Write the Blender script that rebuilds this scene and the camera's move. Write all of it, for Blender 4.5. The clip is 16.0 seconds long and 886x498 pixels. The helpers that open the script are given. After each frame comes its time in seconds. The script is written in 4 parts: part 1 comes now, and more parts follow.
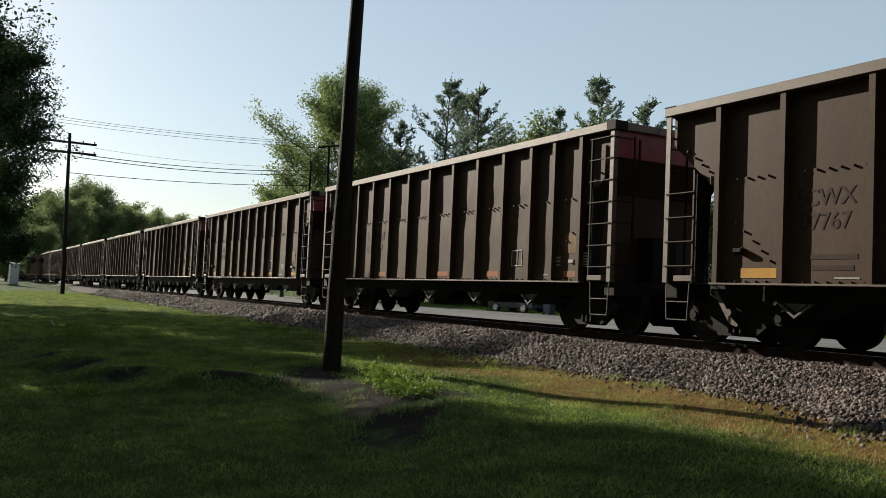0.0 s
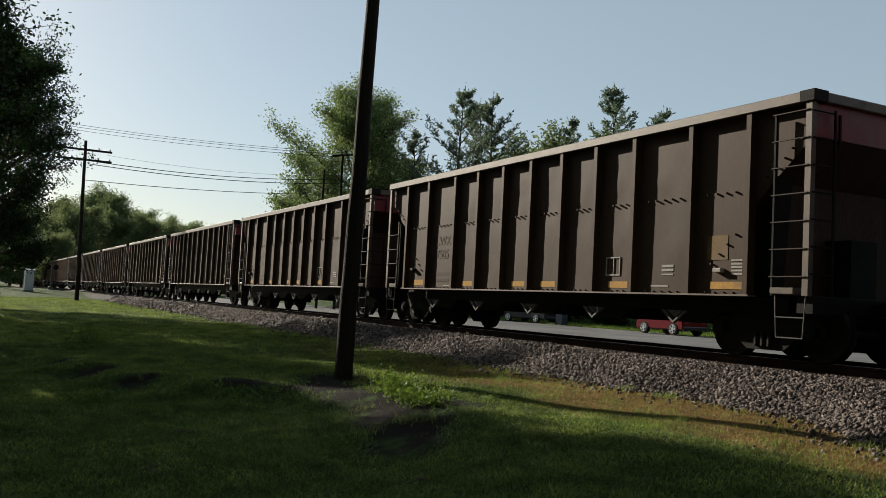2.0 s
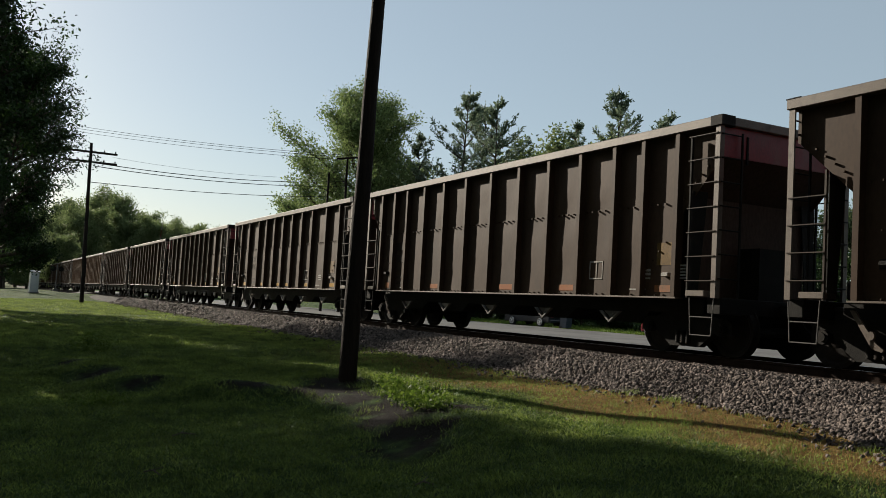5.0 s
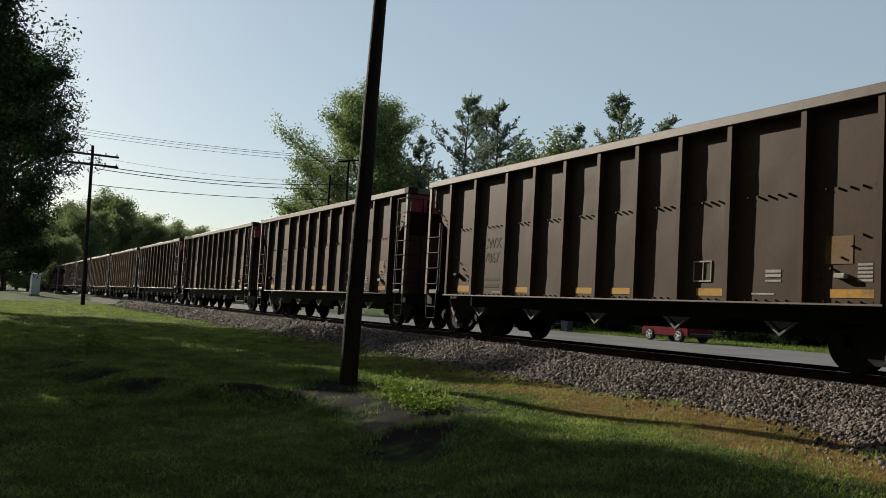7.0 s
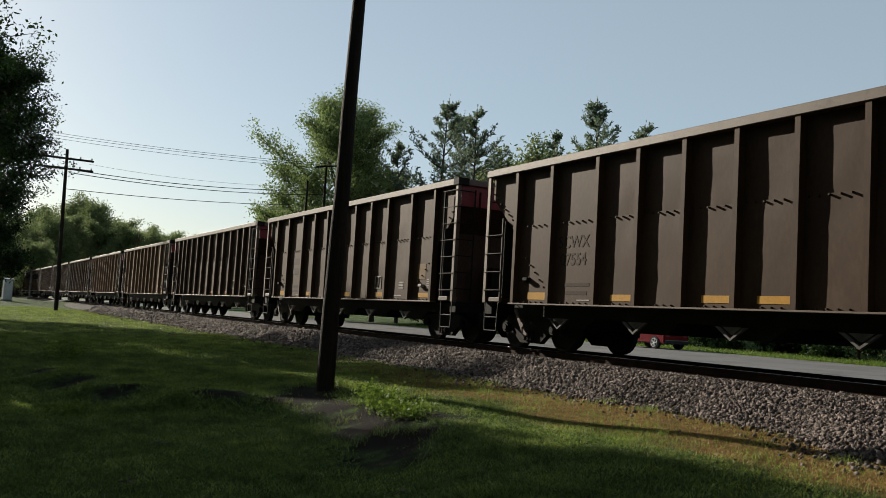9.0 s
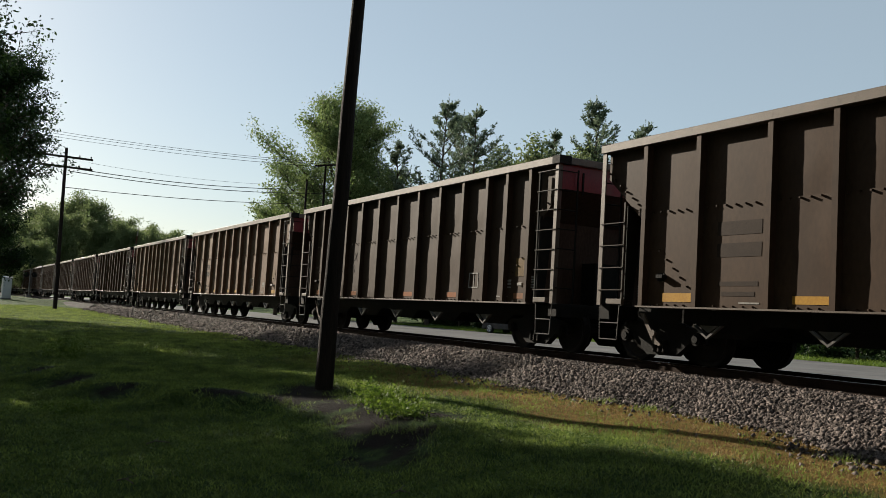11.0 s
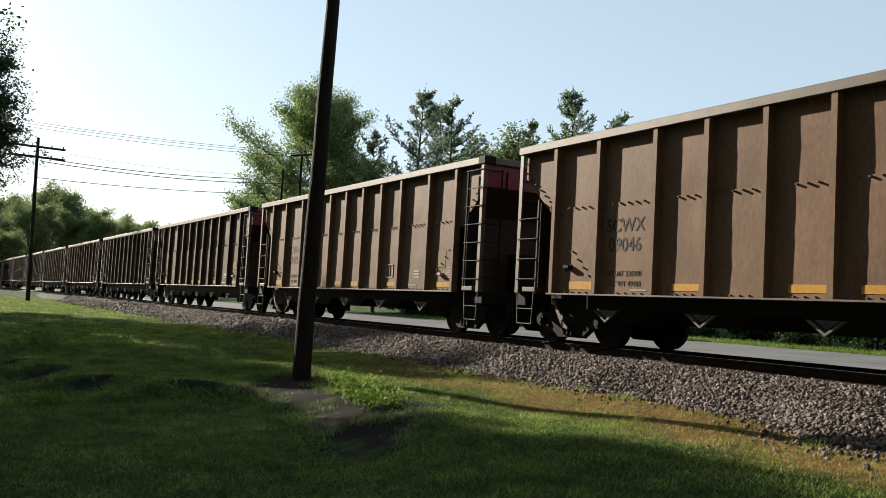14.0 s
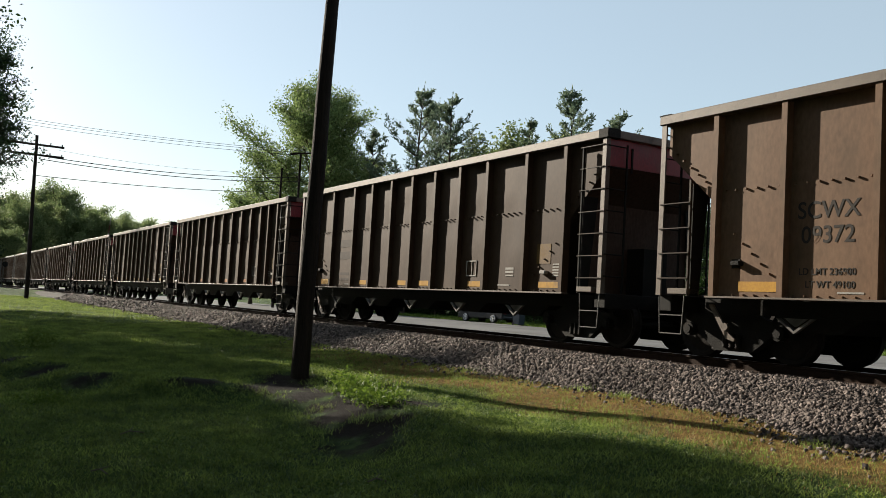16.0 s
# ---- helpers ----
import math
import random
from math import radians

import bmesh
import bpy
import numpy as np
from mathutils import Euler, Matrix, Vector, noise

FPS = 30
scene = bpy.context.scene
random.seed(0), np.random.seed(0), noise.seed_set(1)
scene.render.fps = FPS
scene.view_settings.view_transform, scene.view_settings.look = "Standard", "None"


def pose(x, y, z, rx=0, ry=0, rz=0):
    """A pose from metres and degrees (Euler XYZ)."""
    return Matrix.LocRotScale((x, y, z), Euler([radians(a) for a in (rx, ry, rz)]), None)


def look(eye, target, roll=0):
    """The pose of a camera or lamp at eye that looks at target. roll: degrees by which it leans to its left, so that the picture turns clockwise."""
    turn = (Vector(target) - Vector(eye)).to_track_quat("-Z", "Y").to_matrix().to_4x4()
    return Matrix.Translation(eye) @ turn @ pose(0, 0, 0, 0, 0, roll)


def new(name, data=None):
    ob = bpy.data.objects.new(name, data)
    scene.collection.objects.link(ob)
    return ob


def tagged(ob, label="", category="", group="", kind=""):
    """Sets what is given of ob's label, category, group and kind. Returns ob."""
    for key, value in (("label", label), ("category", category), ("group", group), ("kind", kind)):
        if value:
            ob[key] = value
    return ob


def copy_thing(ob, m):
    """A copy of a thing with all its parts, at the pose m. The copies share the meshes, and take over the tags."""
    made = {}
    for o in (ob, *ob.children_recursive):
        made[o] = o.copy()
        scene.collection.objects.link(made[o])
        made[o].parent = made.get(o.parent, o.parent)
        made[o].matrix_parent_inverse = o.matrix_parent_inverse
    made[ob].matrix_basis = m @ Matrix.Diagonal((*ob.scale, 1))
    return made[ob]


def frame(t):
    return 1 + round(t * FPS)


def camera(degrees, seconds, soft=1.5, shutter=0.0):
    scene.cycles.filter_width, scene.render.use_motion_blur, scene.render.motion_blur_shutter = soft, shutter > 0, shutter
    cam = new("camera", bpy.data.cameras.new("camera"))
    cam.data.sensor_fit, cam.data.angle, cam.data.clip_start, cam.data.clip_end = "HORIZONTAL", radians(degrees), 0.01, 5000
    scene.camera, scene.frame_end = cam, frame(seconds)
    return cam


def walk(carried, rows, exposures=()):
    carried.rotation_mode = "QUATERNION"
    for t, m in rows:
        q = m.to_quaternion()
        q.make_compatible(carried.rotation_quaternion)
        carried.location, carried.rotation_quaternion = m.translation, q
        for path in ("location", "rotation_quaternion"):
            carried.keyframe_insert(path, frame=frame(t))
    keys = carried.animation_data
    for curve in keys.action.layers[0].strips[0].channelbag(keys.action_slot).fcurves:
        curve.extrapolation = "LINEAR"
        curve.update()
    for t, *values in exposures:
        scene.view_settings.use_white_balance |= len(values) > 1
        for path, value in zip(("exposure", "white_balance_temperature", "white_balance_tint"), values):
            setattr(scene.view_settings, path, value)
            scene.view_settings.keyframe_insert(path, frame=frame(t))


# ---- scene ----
cam = camera(52.9, 16.0, soft=0.85)
EYE = (0.0, 0.0, 1.55)
AIM = (
    (0, 61.38, 2.98, 2.55),
    (0.5, 61.76, 3.13, 2.73),
    (1, 62.03, 3.37, 2.88),
    (1.5, 62.17, 3.50, 2.91),
    (2, 62.22, 3.54, 3.00),
    (2.5, 62.36, 3.65, 3.05),
    (3, 62.45, 3.74, 3.06),
    (3.5, 62.46, 3.76, 3.10),
    (4, 62.47, 3.72, 3.14),
    (6.5, 62.55, 3.81, 3.26),
    (7, 62.59, 3.89, 3.23),
    (7.5, 62.66, 4.03, 3.14),
    (8, 62.57, 4.28, 3.08),
    (8.5, 61.39, 4.38, 3.26),
    (9, 61.17, 4.37, 3.34),
    (11.5, 61.05, 4.30, 3.52),
    (12, 60.88, 4.30, 3.51),
    (12.5, 60.66, 4.33, 3.42),
    (13, 60.23, 4.16, 3.22),
    (13.5, 59.83, 3.88, 3.15),
    (14, 59.60, 3.75, 3.14),
    (14.5, 59.55, 3.71, 3.13),
    (15, 59.54, 3.70, 3.16),
    (15.5, 59.54, 3.69, 3.20),
    (16, 59.52, 3.67, 3.26),
)


def aimed(yaw, tilt, lean):
    """The camera's pose: degrees left of straight across the track, up, and lean."""
    a, b = radians(yaw), radians(tilt)
    return look(EYE, (EYE[0] - math.sin(a) * math.cos(b), EYE[1] + math.cos(a) * math.cos(b), EYE[2] + math.sin(b)), lean)


walk(cam, [(t, aimed(y, p, r)) for t, y, p, r in AIM],
     exposures=[(0, 1.08), (1, 0.95), (2, 0.82), (7.5, 0.82), (9, 0.87), (11.3, 0.97), (12, 1.05), (13, 1.24), (14, 1.46), (15, 1.48), (16, 1.32)])

# ---- light ----
TO_SUN = Vector((-3.2, -1.0, 1.38)).normalized()
world = bpy.data.worlds.new("sky")
scene.world = world
world.use_nodes = True
wt = world.node_tree
sky = wt.nodes.new("ShaderNodeTexSky")
sky.sky_type, sky.sun_disc = "NISHITA", False
sky.sun_elevation, sky.sun_rotation = math.asin(TO_SUN.z), math.atan2(TO_SUN.x, TO_SUN.y)
sky.air_density, sky.dust_density, sky.ozone_density = 1.0, 0.7, 1.5
haze = wt.nodes.new("ShaderNodeMix")
haze.data_type = "RGBA"
haze.inputs[0].default_value = 0.42
haze.inputs[7].default_value = (5.8, 6.8, 7.0, 1)
wt.links.new(sky.outputs[0], haze.inputs[6])
wt.links.new(haze.outputs[2], wt.nodes["Background"].inputs[0])
wt.nodes["Background"].inputs[1].default_value = 0.055
sun = new("sun", bpy.data.lights.new("sun", "SUN"))
sun.data.energy, sun.data.angle, sun.data.color = 5.0, radians(0.5), (1.0, 0.91, 0.76)
sun.matrix_world = look((0, 0, 60), Vector((0, 0, 60)) - TO_SUN)


# ---- materials ----
def surface(name, dark, light, rough=0.8, metal=0.0, scale=6.0, fine=60.0, bump=0.2, stretch=(1, 1, 1), spread=0.0, island=0.0, dirt=None, dirt_scale=1.2, dirt_at=(0.5, 0.68)):
    """Two-scale noise between two colours, with relief, stains and a random shade per object or per island."""
    m = bpy.data.materials.new(name)
    m.use_nodes = True
    nt = m.node_tree
    bs = nt.nodes["Principled BSDF"]
    bs.inputs["Roughness"].default_value, bs.inputs["Metallic"].default_value = rough, metal
    bs.inputs["Specular IOR Level"].default_value = 0.12 if rough > 0.58 else 0.4
    co = nt.nodes.new("ShaderNodeTexCoord")
    mp = nt.nodes.new("ShaderNodeMapping")
    mp.inputs["Scale"].default_value = stretch
    nt.links.new(co.outputs["Object"], mp.inputs[0])
    big, small = nt.nodes.new("ShaderNodeTexNoise"), nt.nodes.new("ShaderNodeTexNoise")
    big.inputs["Scale"].default_value, small.inputs["Scale"].default_value = scale, fine
    big.inputs["Detail"].default_value, small.inputs["Detail"].default_value = 5, 3
    nt.links.new(mp.outputs[0], big.inputs["Vector"])
    nt.links.new(mp.outputs[0], small.inputs["Vector"])
    add = nt.nodes.new("ShaderNodeMath")
    add.operation = "ADD"
    nt.links.new(big.outputs[0], add.inputs[0])
    nt.links.new(small.outputs[0], add.inputs[1])
    ramp = nt.nodes.new("ShaderNodeMapRange")
    ramp.inputs[1].default_value, ramp.inputs[2].default_value = 0.7, 1.3
    nt.links.new(add.outputs[0], ramp.inputs[0])
    mix = nt.nodes.new("ShaderNodeMix")
    mix.data_type = "RGBA"
    mix.inputs[6].default_value, mix.inputs[7].default_value = (*dark, 1), (*light, 1)
    nt.links.new(ramp.outputs[0], mix.inputs[0])
    col = mix.outputs[2]
    if dirt:
        stain = nt.nodes.new("ShaderNodeTexNoise")
        stain.inputs["Scale"].default_value, stain.inputs["Detail"].default_value = dirt_scale, 6
        nt.links.new(mp.outputs[0], stain.inputs["Vector"])
        cut = nt.nodes.new("ShaderNodeMapRange")
        cut.inputs[1].default_value, cut.inputs[2].default_value = dirt_at
        nt.links.new(stain.outputs[0], cut.inputs[0])
        over = nt.nodes.new("ShaderNodeMix")
        over.data_type = "RGBA"
        over.inputs[7].default_value = (*dirt, 1)
        nt.links.new(cut.outputs[0], over.inputs[0])
        nt.links.new(col, over.inputs[6])
        col = over.outputs[2]
    if spread or island:
        src = nt.nodes.new("ShaderNodeNewGeometry" if island else "ShaderNodeObjectInfo")
        rng = nt.nodes.new("ShaderNodeMapRange")
        k = island or spread
        rng.inputs[3].default_value, rng.inputs[4].default_value = 1 - k, 1 + k
        nt.links.new(src.outputs["Random Per Island" if island else "Random"], rng.inputs[0])
        hsv = nt.nodes.new("ShaderNodeHueSaturation")
        nt.links.new(rng.outputs[0], hsv.inputs["Value"])
        nt.links.new(col, hsv.inputs["Color"])
        col = hsv.outputs[0]
    nt.links.new(col, bs.inputs["Base Color"])
    if bump:
        bp = nt.nodes.new("ShaderNodeBump")
        bp.inputs["Strength"].default_value, bp.inputs["Distance"].default_value = bump, 0.02
        nt.links.new(add.outputs[0], bp.inputs["Height"])
        nt.links.new(bp.outputs[0], bs.inputs["Normal"])
    return m


def leafy(name, dark, light, through_share=0.35, patch=0.0):
    """Leaves: a shade for each leaf, and light that passes through."""
    m = bpy.data.materials.new(name)
    m.use_nodes = True
    nt = m.node_tree
    bs = nt.nodes["Principled BSDF"]
    bs.inputs["Roughness"].default_value, bs.inputs["Specular IOR Level"].default_value = 0.6, 0.2
    geo = nt.nodes.new("ShaderNodeNewGeometry")
    mix = nt.nodes.new("ShaderNodeMix")
    mix.data_type = "RGBA"
    mix.inputs[6].default_value, mix.inputs[7].default_value = (*dark, 1), (*light, 1)
    pick = geo.outputs["Random Per Island"]
    if patch:
        co, spots, sm = nt.nodes.new("ShaderNodeTexCoord"), nt.nodes.new("ShaderNodeTexNoise"), nt.nodes.new("ShaderNodeMapRange")
        spots.inputs["Scale"].default_value, spots.inputs["Detail"].default_value = patch, 5
        nt.links.new(co.outputs["Object"], spots.inputs["Vector"])
        sm.inputs[1].default_value, sm.inputs[2].default_value = 0.35, 0.65
        nt.links.new(spots.outputs[0], sm.inputs[0])
        both = nt.nodes.new("ShaderNodeMix")
        both.inputs[0].default_value = 0.55
        nt.links.new(pick, both.inputs[2])
        nt.links.new(sm.outputs[0], both.inputs[3])
        pick = both.outputs[0]
    nt.links.new(pick, mix.inputs[0])
    nt.links.new(mix.outputs[2], bs.inputs["Base Color"])
    tr = nt.nodes.new("ShaderNodeBsdfTranslucent")
    nt.links.new(mix.outputs[2], tr.inputs[0])
    sh = nt.nodes.new("ShaderNodeMixShader")
    sh.inputs[0].default_value = through_share
    nt.links.new(bs.outputs[0], sh.inputs[1])
    nt.links.new(tr.outputs[0], sh.inputs[2])
    nt.links.new(sh.outputs[0], nt.nodes["Material Output"].inputs[0])
    return m


# bare soil, coloured with the bank's shade: x, y, core and rim
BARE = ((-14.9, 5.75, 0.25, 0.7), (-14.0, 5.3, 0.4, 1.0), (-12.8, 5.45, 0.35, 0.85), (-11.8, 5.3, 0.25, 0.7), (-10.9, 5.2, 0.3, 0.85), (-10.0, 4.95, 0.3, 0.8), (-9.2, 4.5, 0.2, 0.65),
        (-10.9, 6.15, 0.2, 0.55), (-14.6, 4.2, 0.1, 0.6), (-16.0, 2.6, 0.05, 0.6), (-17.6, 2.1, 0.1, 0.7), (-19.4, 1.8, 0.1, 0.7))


def ground_material():
    """Lawn that turns to dead, rust-brown grass along the stones, and bare soil, darkened for the bank's shade, round
    the post.
    """
    m = bpy.data.materials.new("lawn_soil")
    m.use_nodes = True
    nt = m.node_tree
    bs = nt.nodes["Principled BSDF"]
    bs.inputs["Roughness"].default_value, bs.inputs["Specular IOR Level"].default_value = 0.95, 0.08
    co = nt.nodes.new("ShaderNodeTexCoord")
    sep = nt.nodes.new("ShaderNodeSeparateXYZ")
    nt.links.new(co.outputs["Object"], sep.inputs[0])

    def node(kind, op=None, a=None, b=None):
        n = nt.nodes.new(kind)
        if op:
            n.operation = op
        for k, v in ((0, a), (1, b)):
            if v is None:
                continue
            if isinstance(v, (int, float)):
                n.inputs[k].default_value = v
            else:
                nt.links.new(v, n.inputs[k])
        return n.outputs[0]

    def noisy(scale, detail=4):
        n = nt.nodes.new("ShaderNodeTexNoise")
        n.inputs["Scale"].default_value, n.inputs["Detail"].default_value = scale, detail
        nt.links.new(co.outputs["Object"], n.inputs["Vector"])
        return n.outputs[0]

    def ramp(v, a, b):
        n = nt.nodes.new("ShaderNodeMapRange")
        n.interpolation_type = "SMOOTHSTEP"
        n.inputs[1].default_value, n.inputs[2].default_value = a, b
        nt.links.new(v, n.inputs[0])
        return n.outputs[0]

    def blend(f, a, b):
        n = nt.nodes.new("ShaderNodeMix")
        n.data_type = "RGBA"
        nt.links.new(f, n.inputs[0])
        for k, v in ((6, a), (7, b)):
            if isinstance(v, tuple):
                n.inputs[k].default_value = (*v, 1)
            else:
                nt.links.new(v, n.inputs[k])
        return n.outputs[2]

    def spot(x, y, r0, r1):
        d = node("ShaderNodeVectorMath", "DISTANCE", co.outputs["Object"])
        n = d.node
        n.inputs[1].default_value = (x, y, 0.1)
        w = node("ShaderNodeMath", "ADD", n.outputs["Value"], node("ShaderNodeMath", "MULTIPLY", node("ShaderNodeMath", "SUBTRACT", noisy(2.5), 0.5), 1.6))
        return ramp(w, r1, r0)

    n1, n2, n3 = noisy(0.5), noisy(7), noisy(70)
    lawn = blend(ramp(node("ShaderNodeMath", "ADD", n2, n3), 0.75, 1.25), (0.013, 0.028, 0.007), (0.045, 0.08, 0.019))
    lawn = blend(ramp(n1, 0.45, 0.7), lawn, (0.05, 0.075, 0.015))
    # the sprayed strip beside the stones, its edge wandering
    yy = node("ShaderNodeMath", "ADD", sep.outputs[1], node("ShaderNodeMath", "MULTIPLY", node("ShaderNodeMath", "SUBTRACT", noisy(0.9, 6), 0.5), 2.2))
    strip = node("ShaderNodeMath", "MULTIPLY", ramp(yy, 7.0, 7.9), ramp(yy, 15.5, 14.0))
    strip = node("ShaderNodeMath", "MULTIPLY", strip, ramp(sep.outputs[0], -30, -12.5))
    dead = blend(ramp(node("ShaderNodeMath", "ADD", n2, n3), 0.7, 1.3), (0.075, 0.043, 0.013), (0.21, 0.132, 0.044))
    col = blend(strip, lawn, dead)
    # brown soil taken down to near-black, which paints in the shade of the bank
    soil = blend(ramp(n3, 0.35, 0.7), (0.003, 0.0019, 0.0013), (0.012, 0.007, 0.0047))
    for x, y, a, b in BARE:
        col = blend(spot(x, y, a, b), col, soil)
    nt.links.new(col, bs.inputs["Base Color"])
    bp = nt.nodes.new("ShaderNodeBump")
    bp.inputs["Strength"].default_value, bp.inputs["Distance"].default_value = 1.0, 0.07
    nt.links.new(node("ShaderNodeMath", "ADD", n2, n3), bp.inputs["Height"])
    nt.links.new(bp.outputs[0], bs.inputs["Normal"])
    return m


STEEL = surface("dusty_brown_paint", (0.033, 0.0178, 0.0093), (0.054, 0.0303, 0.0167), 0.6, 0.0, 0.8, 14, 0.03, (1.2, 1.2, 0.6), spread=0.08, dirt=(0.026, 0.0138, 0.0074), dirt_scale=0.9, dirt_at=(0.52, 0.8))
TAN = surface("dusty_tan_paint", (0.092, 0.052, 0.03), (0.152, 0.09, 0.054), 0.6, 0.0, 0.8, 14, 0.03, (1.2, 1.2, 0.6), spread=0.08, dirt=(0.075, 0.048, 0.028), dirt_scale=0.9, dirt_at=(0.52, 0.8))
CHORD = surface("worn_brown_rail", (0.048, 0.033, 0.023), (0.094, 0.069, 0.05), 0.55, 0.1, 1.0, 30, 0.1, (2, 2, 2), dirt=(0.035, 0.02, 0.012), dirt_scale=2.5, dirt_at=(0.58, 0.75))
SLOPE = surface("rusty_slope_sheet", (0.028, 0.017, 0.012), (0.055, 0.035, 0.025), 0.75, 0.0, 1.2, 22, 0.12, (1, 1, 0.4), dirt=(0.018, 0.011, 0.008), dirt_scale=1.0)
RED = surface("faded_oxide_red", (0.085, 0.005, 0.008), (0.15, 0.009, 0.014), 0.5, 0.0, 2.0, 30, 0.06, (1, 1, 0.5), dirt=(0.10, 0.03, 0.025), dirt_scale=1.5, dirt_at=(0.55, 0.75))
BLACK = surface("grimy_black_iron", (0.004, 0.0036, 0.0032), (0.011, 0.0095, 0.008), 0.75, 0.0, 4, 40, 0.25, dirt=(0.018, 0.0125, 0.009), dirt_scale=3.0, dirt_at=(0.6, 0.8))
WHEEL = surface("worn_wheel_steel", (0.006, 0.005, 0.0045), (0.018, 0.014, 0.012), 0.7, 0.1, 5, 40, 0.15)
GREYBAR = surface("bare_grey_metal", (0.045, 0.042, 0.04), (0.1, 0.095, 0.09), 0.5, 0.3, 5, 50, 0.1)
RUNG = surface("worn_dark_rung", (0.02, 0.015, 0.012), (0.055, 0.042, 0.034), 0.6, 0.1, 3, 40, 0.1)
YELLOW = surface("yellow_reflective", (0.28, 0.135, 0.008), (0.4, 0.21, 0.012), 0.4, 0.0, 3, 30, 0.05, dirt=(0.09, 0.055, 0.03), dirt_scale=3.0, dirt_at=(0.55, 0.8))
ORANGE = surface("orange_reflective", (0.19, 0.052, 0.007), (0.26, 0.078, 0.01), 0.4, 0.0, 3, 30, 0.05, dirt=(0.09, 0.055, 0.03), dirt_scale=3.0, dirt_at=(0.55, 0.8))
FADEDYELLOW = surface("faded_yellow", (0.08, 0.046, 0.012), (0.16, 0.09, 0.018), 0.6, 0.0, 3, 30, 0.05, dirt=(0.12, 0.08, 0.05), dirt_scale=3.0, dirt_at=(0.45, 0.7))
WHITE = surface("white_stencil", (0.2, 0.19, 0.175), (0.33, 0.31, 0.285), 0.6, 0.0, 5, 40, 0.03)
INK = surface("dark_stencil", (0.018, 0.016, 0.015), (0.035, 0.03, 0.026), 0.7, 0.0, 5, 40, 0.03)
FADED = surface("faded_stencil", (0.02, 0.012, 0.008), (0.032, 0.02, 0.013), 0.7, 0.0, 5, 40, 0.03)
RAILTOP = surface("polished_rail", (0.25, 0.22, 0.2), (0.45, 0.42, 0.4), 0.3, 0.9, 3, 40, 0.05, (0.2, 4, 4))
RUST = surface("rail_rust", (0.012, 0.007, 0.005), (0.032, 0.018, 0.012), 0.85, 0.1, 4, 50, 0.2)
TIEWOOD = surface("creosoted_tie", (0.012, 0.01, 0.008), (0.04, 0.032, 0.026), 0.85, 0.0, 6, 40, 0.4, (0.6, 6, 6), spread=0.25)
STONE = surface("crushed_stone", (0.014, 0.011, 0.0095), (0.155, 0.126, 0.113), 0.8, 0.0, 9, 90, 0.4, island=0.75)
# far darker than the stones: the shadow in their gaps is in this colour
SHADED_BED = surface("shaded_stone_bed", (0.008, 0.0065, 0.006), (0.028, 0.022, 0.02), 0.95, 0.0, 13, 32, 1.0)
ASPHALT = surface("sunlit_asphalt", (0.085, 0.083, 0.082), (0.14, 0.137, 0.133), 0.7, 0.0, 0.6, 70, 0.2, dirt=(0.07, 0.068, 0.066), dirt_scale=0.35)
POLEWOOD = surface("dark_pole_wood", (0.006, 0.0045, 0.0035), (0.022, 0.015, 0.0115), 0.85, 0.0, 5, 30, 0.6, (4, 4, 0.25))
BARK = surface("tree_bark", (0.03, 0.023, 0.017), (0.09, 0.07, 0.052), 0.9, 0.0, 6, 30, 0.7, (3, 3, 0.5))
WIRE = surface("black_wire", (0.012, 0.012, 0.012), (0.02, 0.02, 0.02), 0.6, 0.0, 4, 20, 0)
LAWN = ground_material()
GRASS = leafy("grass_blades", (0.012, 0.03, 0.007), (0.28, 0.36, 0.075), 0.4, 1.7)
DEADGRASS = leafy("dead_grass", (0.12, 0.075, 0.026), (0.42, 0.29, 0.105), 0.3, 1.2)
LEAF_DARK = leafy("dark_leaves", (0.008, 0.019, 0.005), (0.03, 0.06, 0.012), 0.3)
LEAF_LIGHT = leafy("light_leaves", (0.06, 0.1, 0.03), (0.22, 0.28, 0.1), 0.45)
LEAF_WOOD = leafy("wood_leaves", (0.065, 0.1, 0.038), (0.2, 0.24, 0.1), 0.5)
NEEDLE = leafy("pine_needles", (0.06, 0.092, 0.058), (0.19, 0.235, 0.15), 0.35)
CLOVER = leafy("clover_leaves", (0.03, 0.064, 0.014), (0.13, 0.185, 0.04), 0.3, 1.3)
WEED = leafy("weed_leaves", (0.05, 0.095, 0.012), (0.14, 0.2, 0.03), 0.4)
REDPAINT = surface("red_car_paint", (0.085, 0.003, 0.007), (0.11, 0.005, 0.009), 0.25, 0.1, 2, 20, 0)
DARKPAINT = surface("dark_car_paint", (0.02, 0.022, 0.025), (0.03, 0.032, 0.036), 0.25, 0.2, 2, 20, 0)
RUBBER = surface("tyre_rubber", (0.012, 0.012, 0.012), (0.025, 0.025, 0.025), 0.85, 0, 8, 60, 0.2)
ALLOY = surface("alloy_rim", (0.45, 0.45, 0.46), (0.62, 0.62, 0.63), 0.35, 0.7, 5, 40, 0)
PLASTIC = surface("grey_blue_plastic", (0.03, 0.04, 0.05), (0.05, 0.06, 0.075), 0.6, 0, 4, 30, 0.05)
CABINET = surface("pale_cabinet_paint", (0.3, 0.31, 0.31), (0.42, 0.42, 0.41), 0.5, 0.1, 2, 30, 0.04, dirt=(0.4, 0.38, 0.34), dirt_scale=2.0, dirt_at=(0.55, 0.8))
GLASS = bpy.data.materials.new("car_glass")
GLASS.use_nodes = True
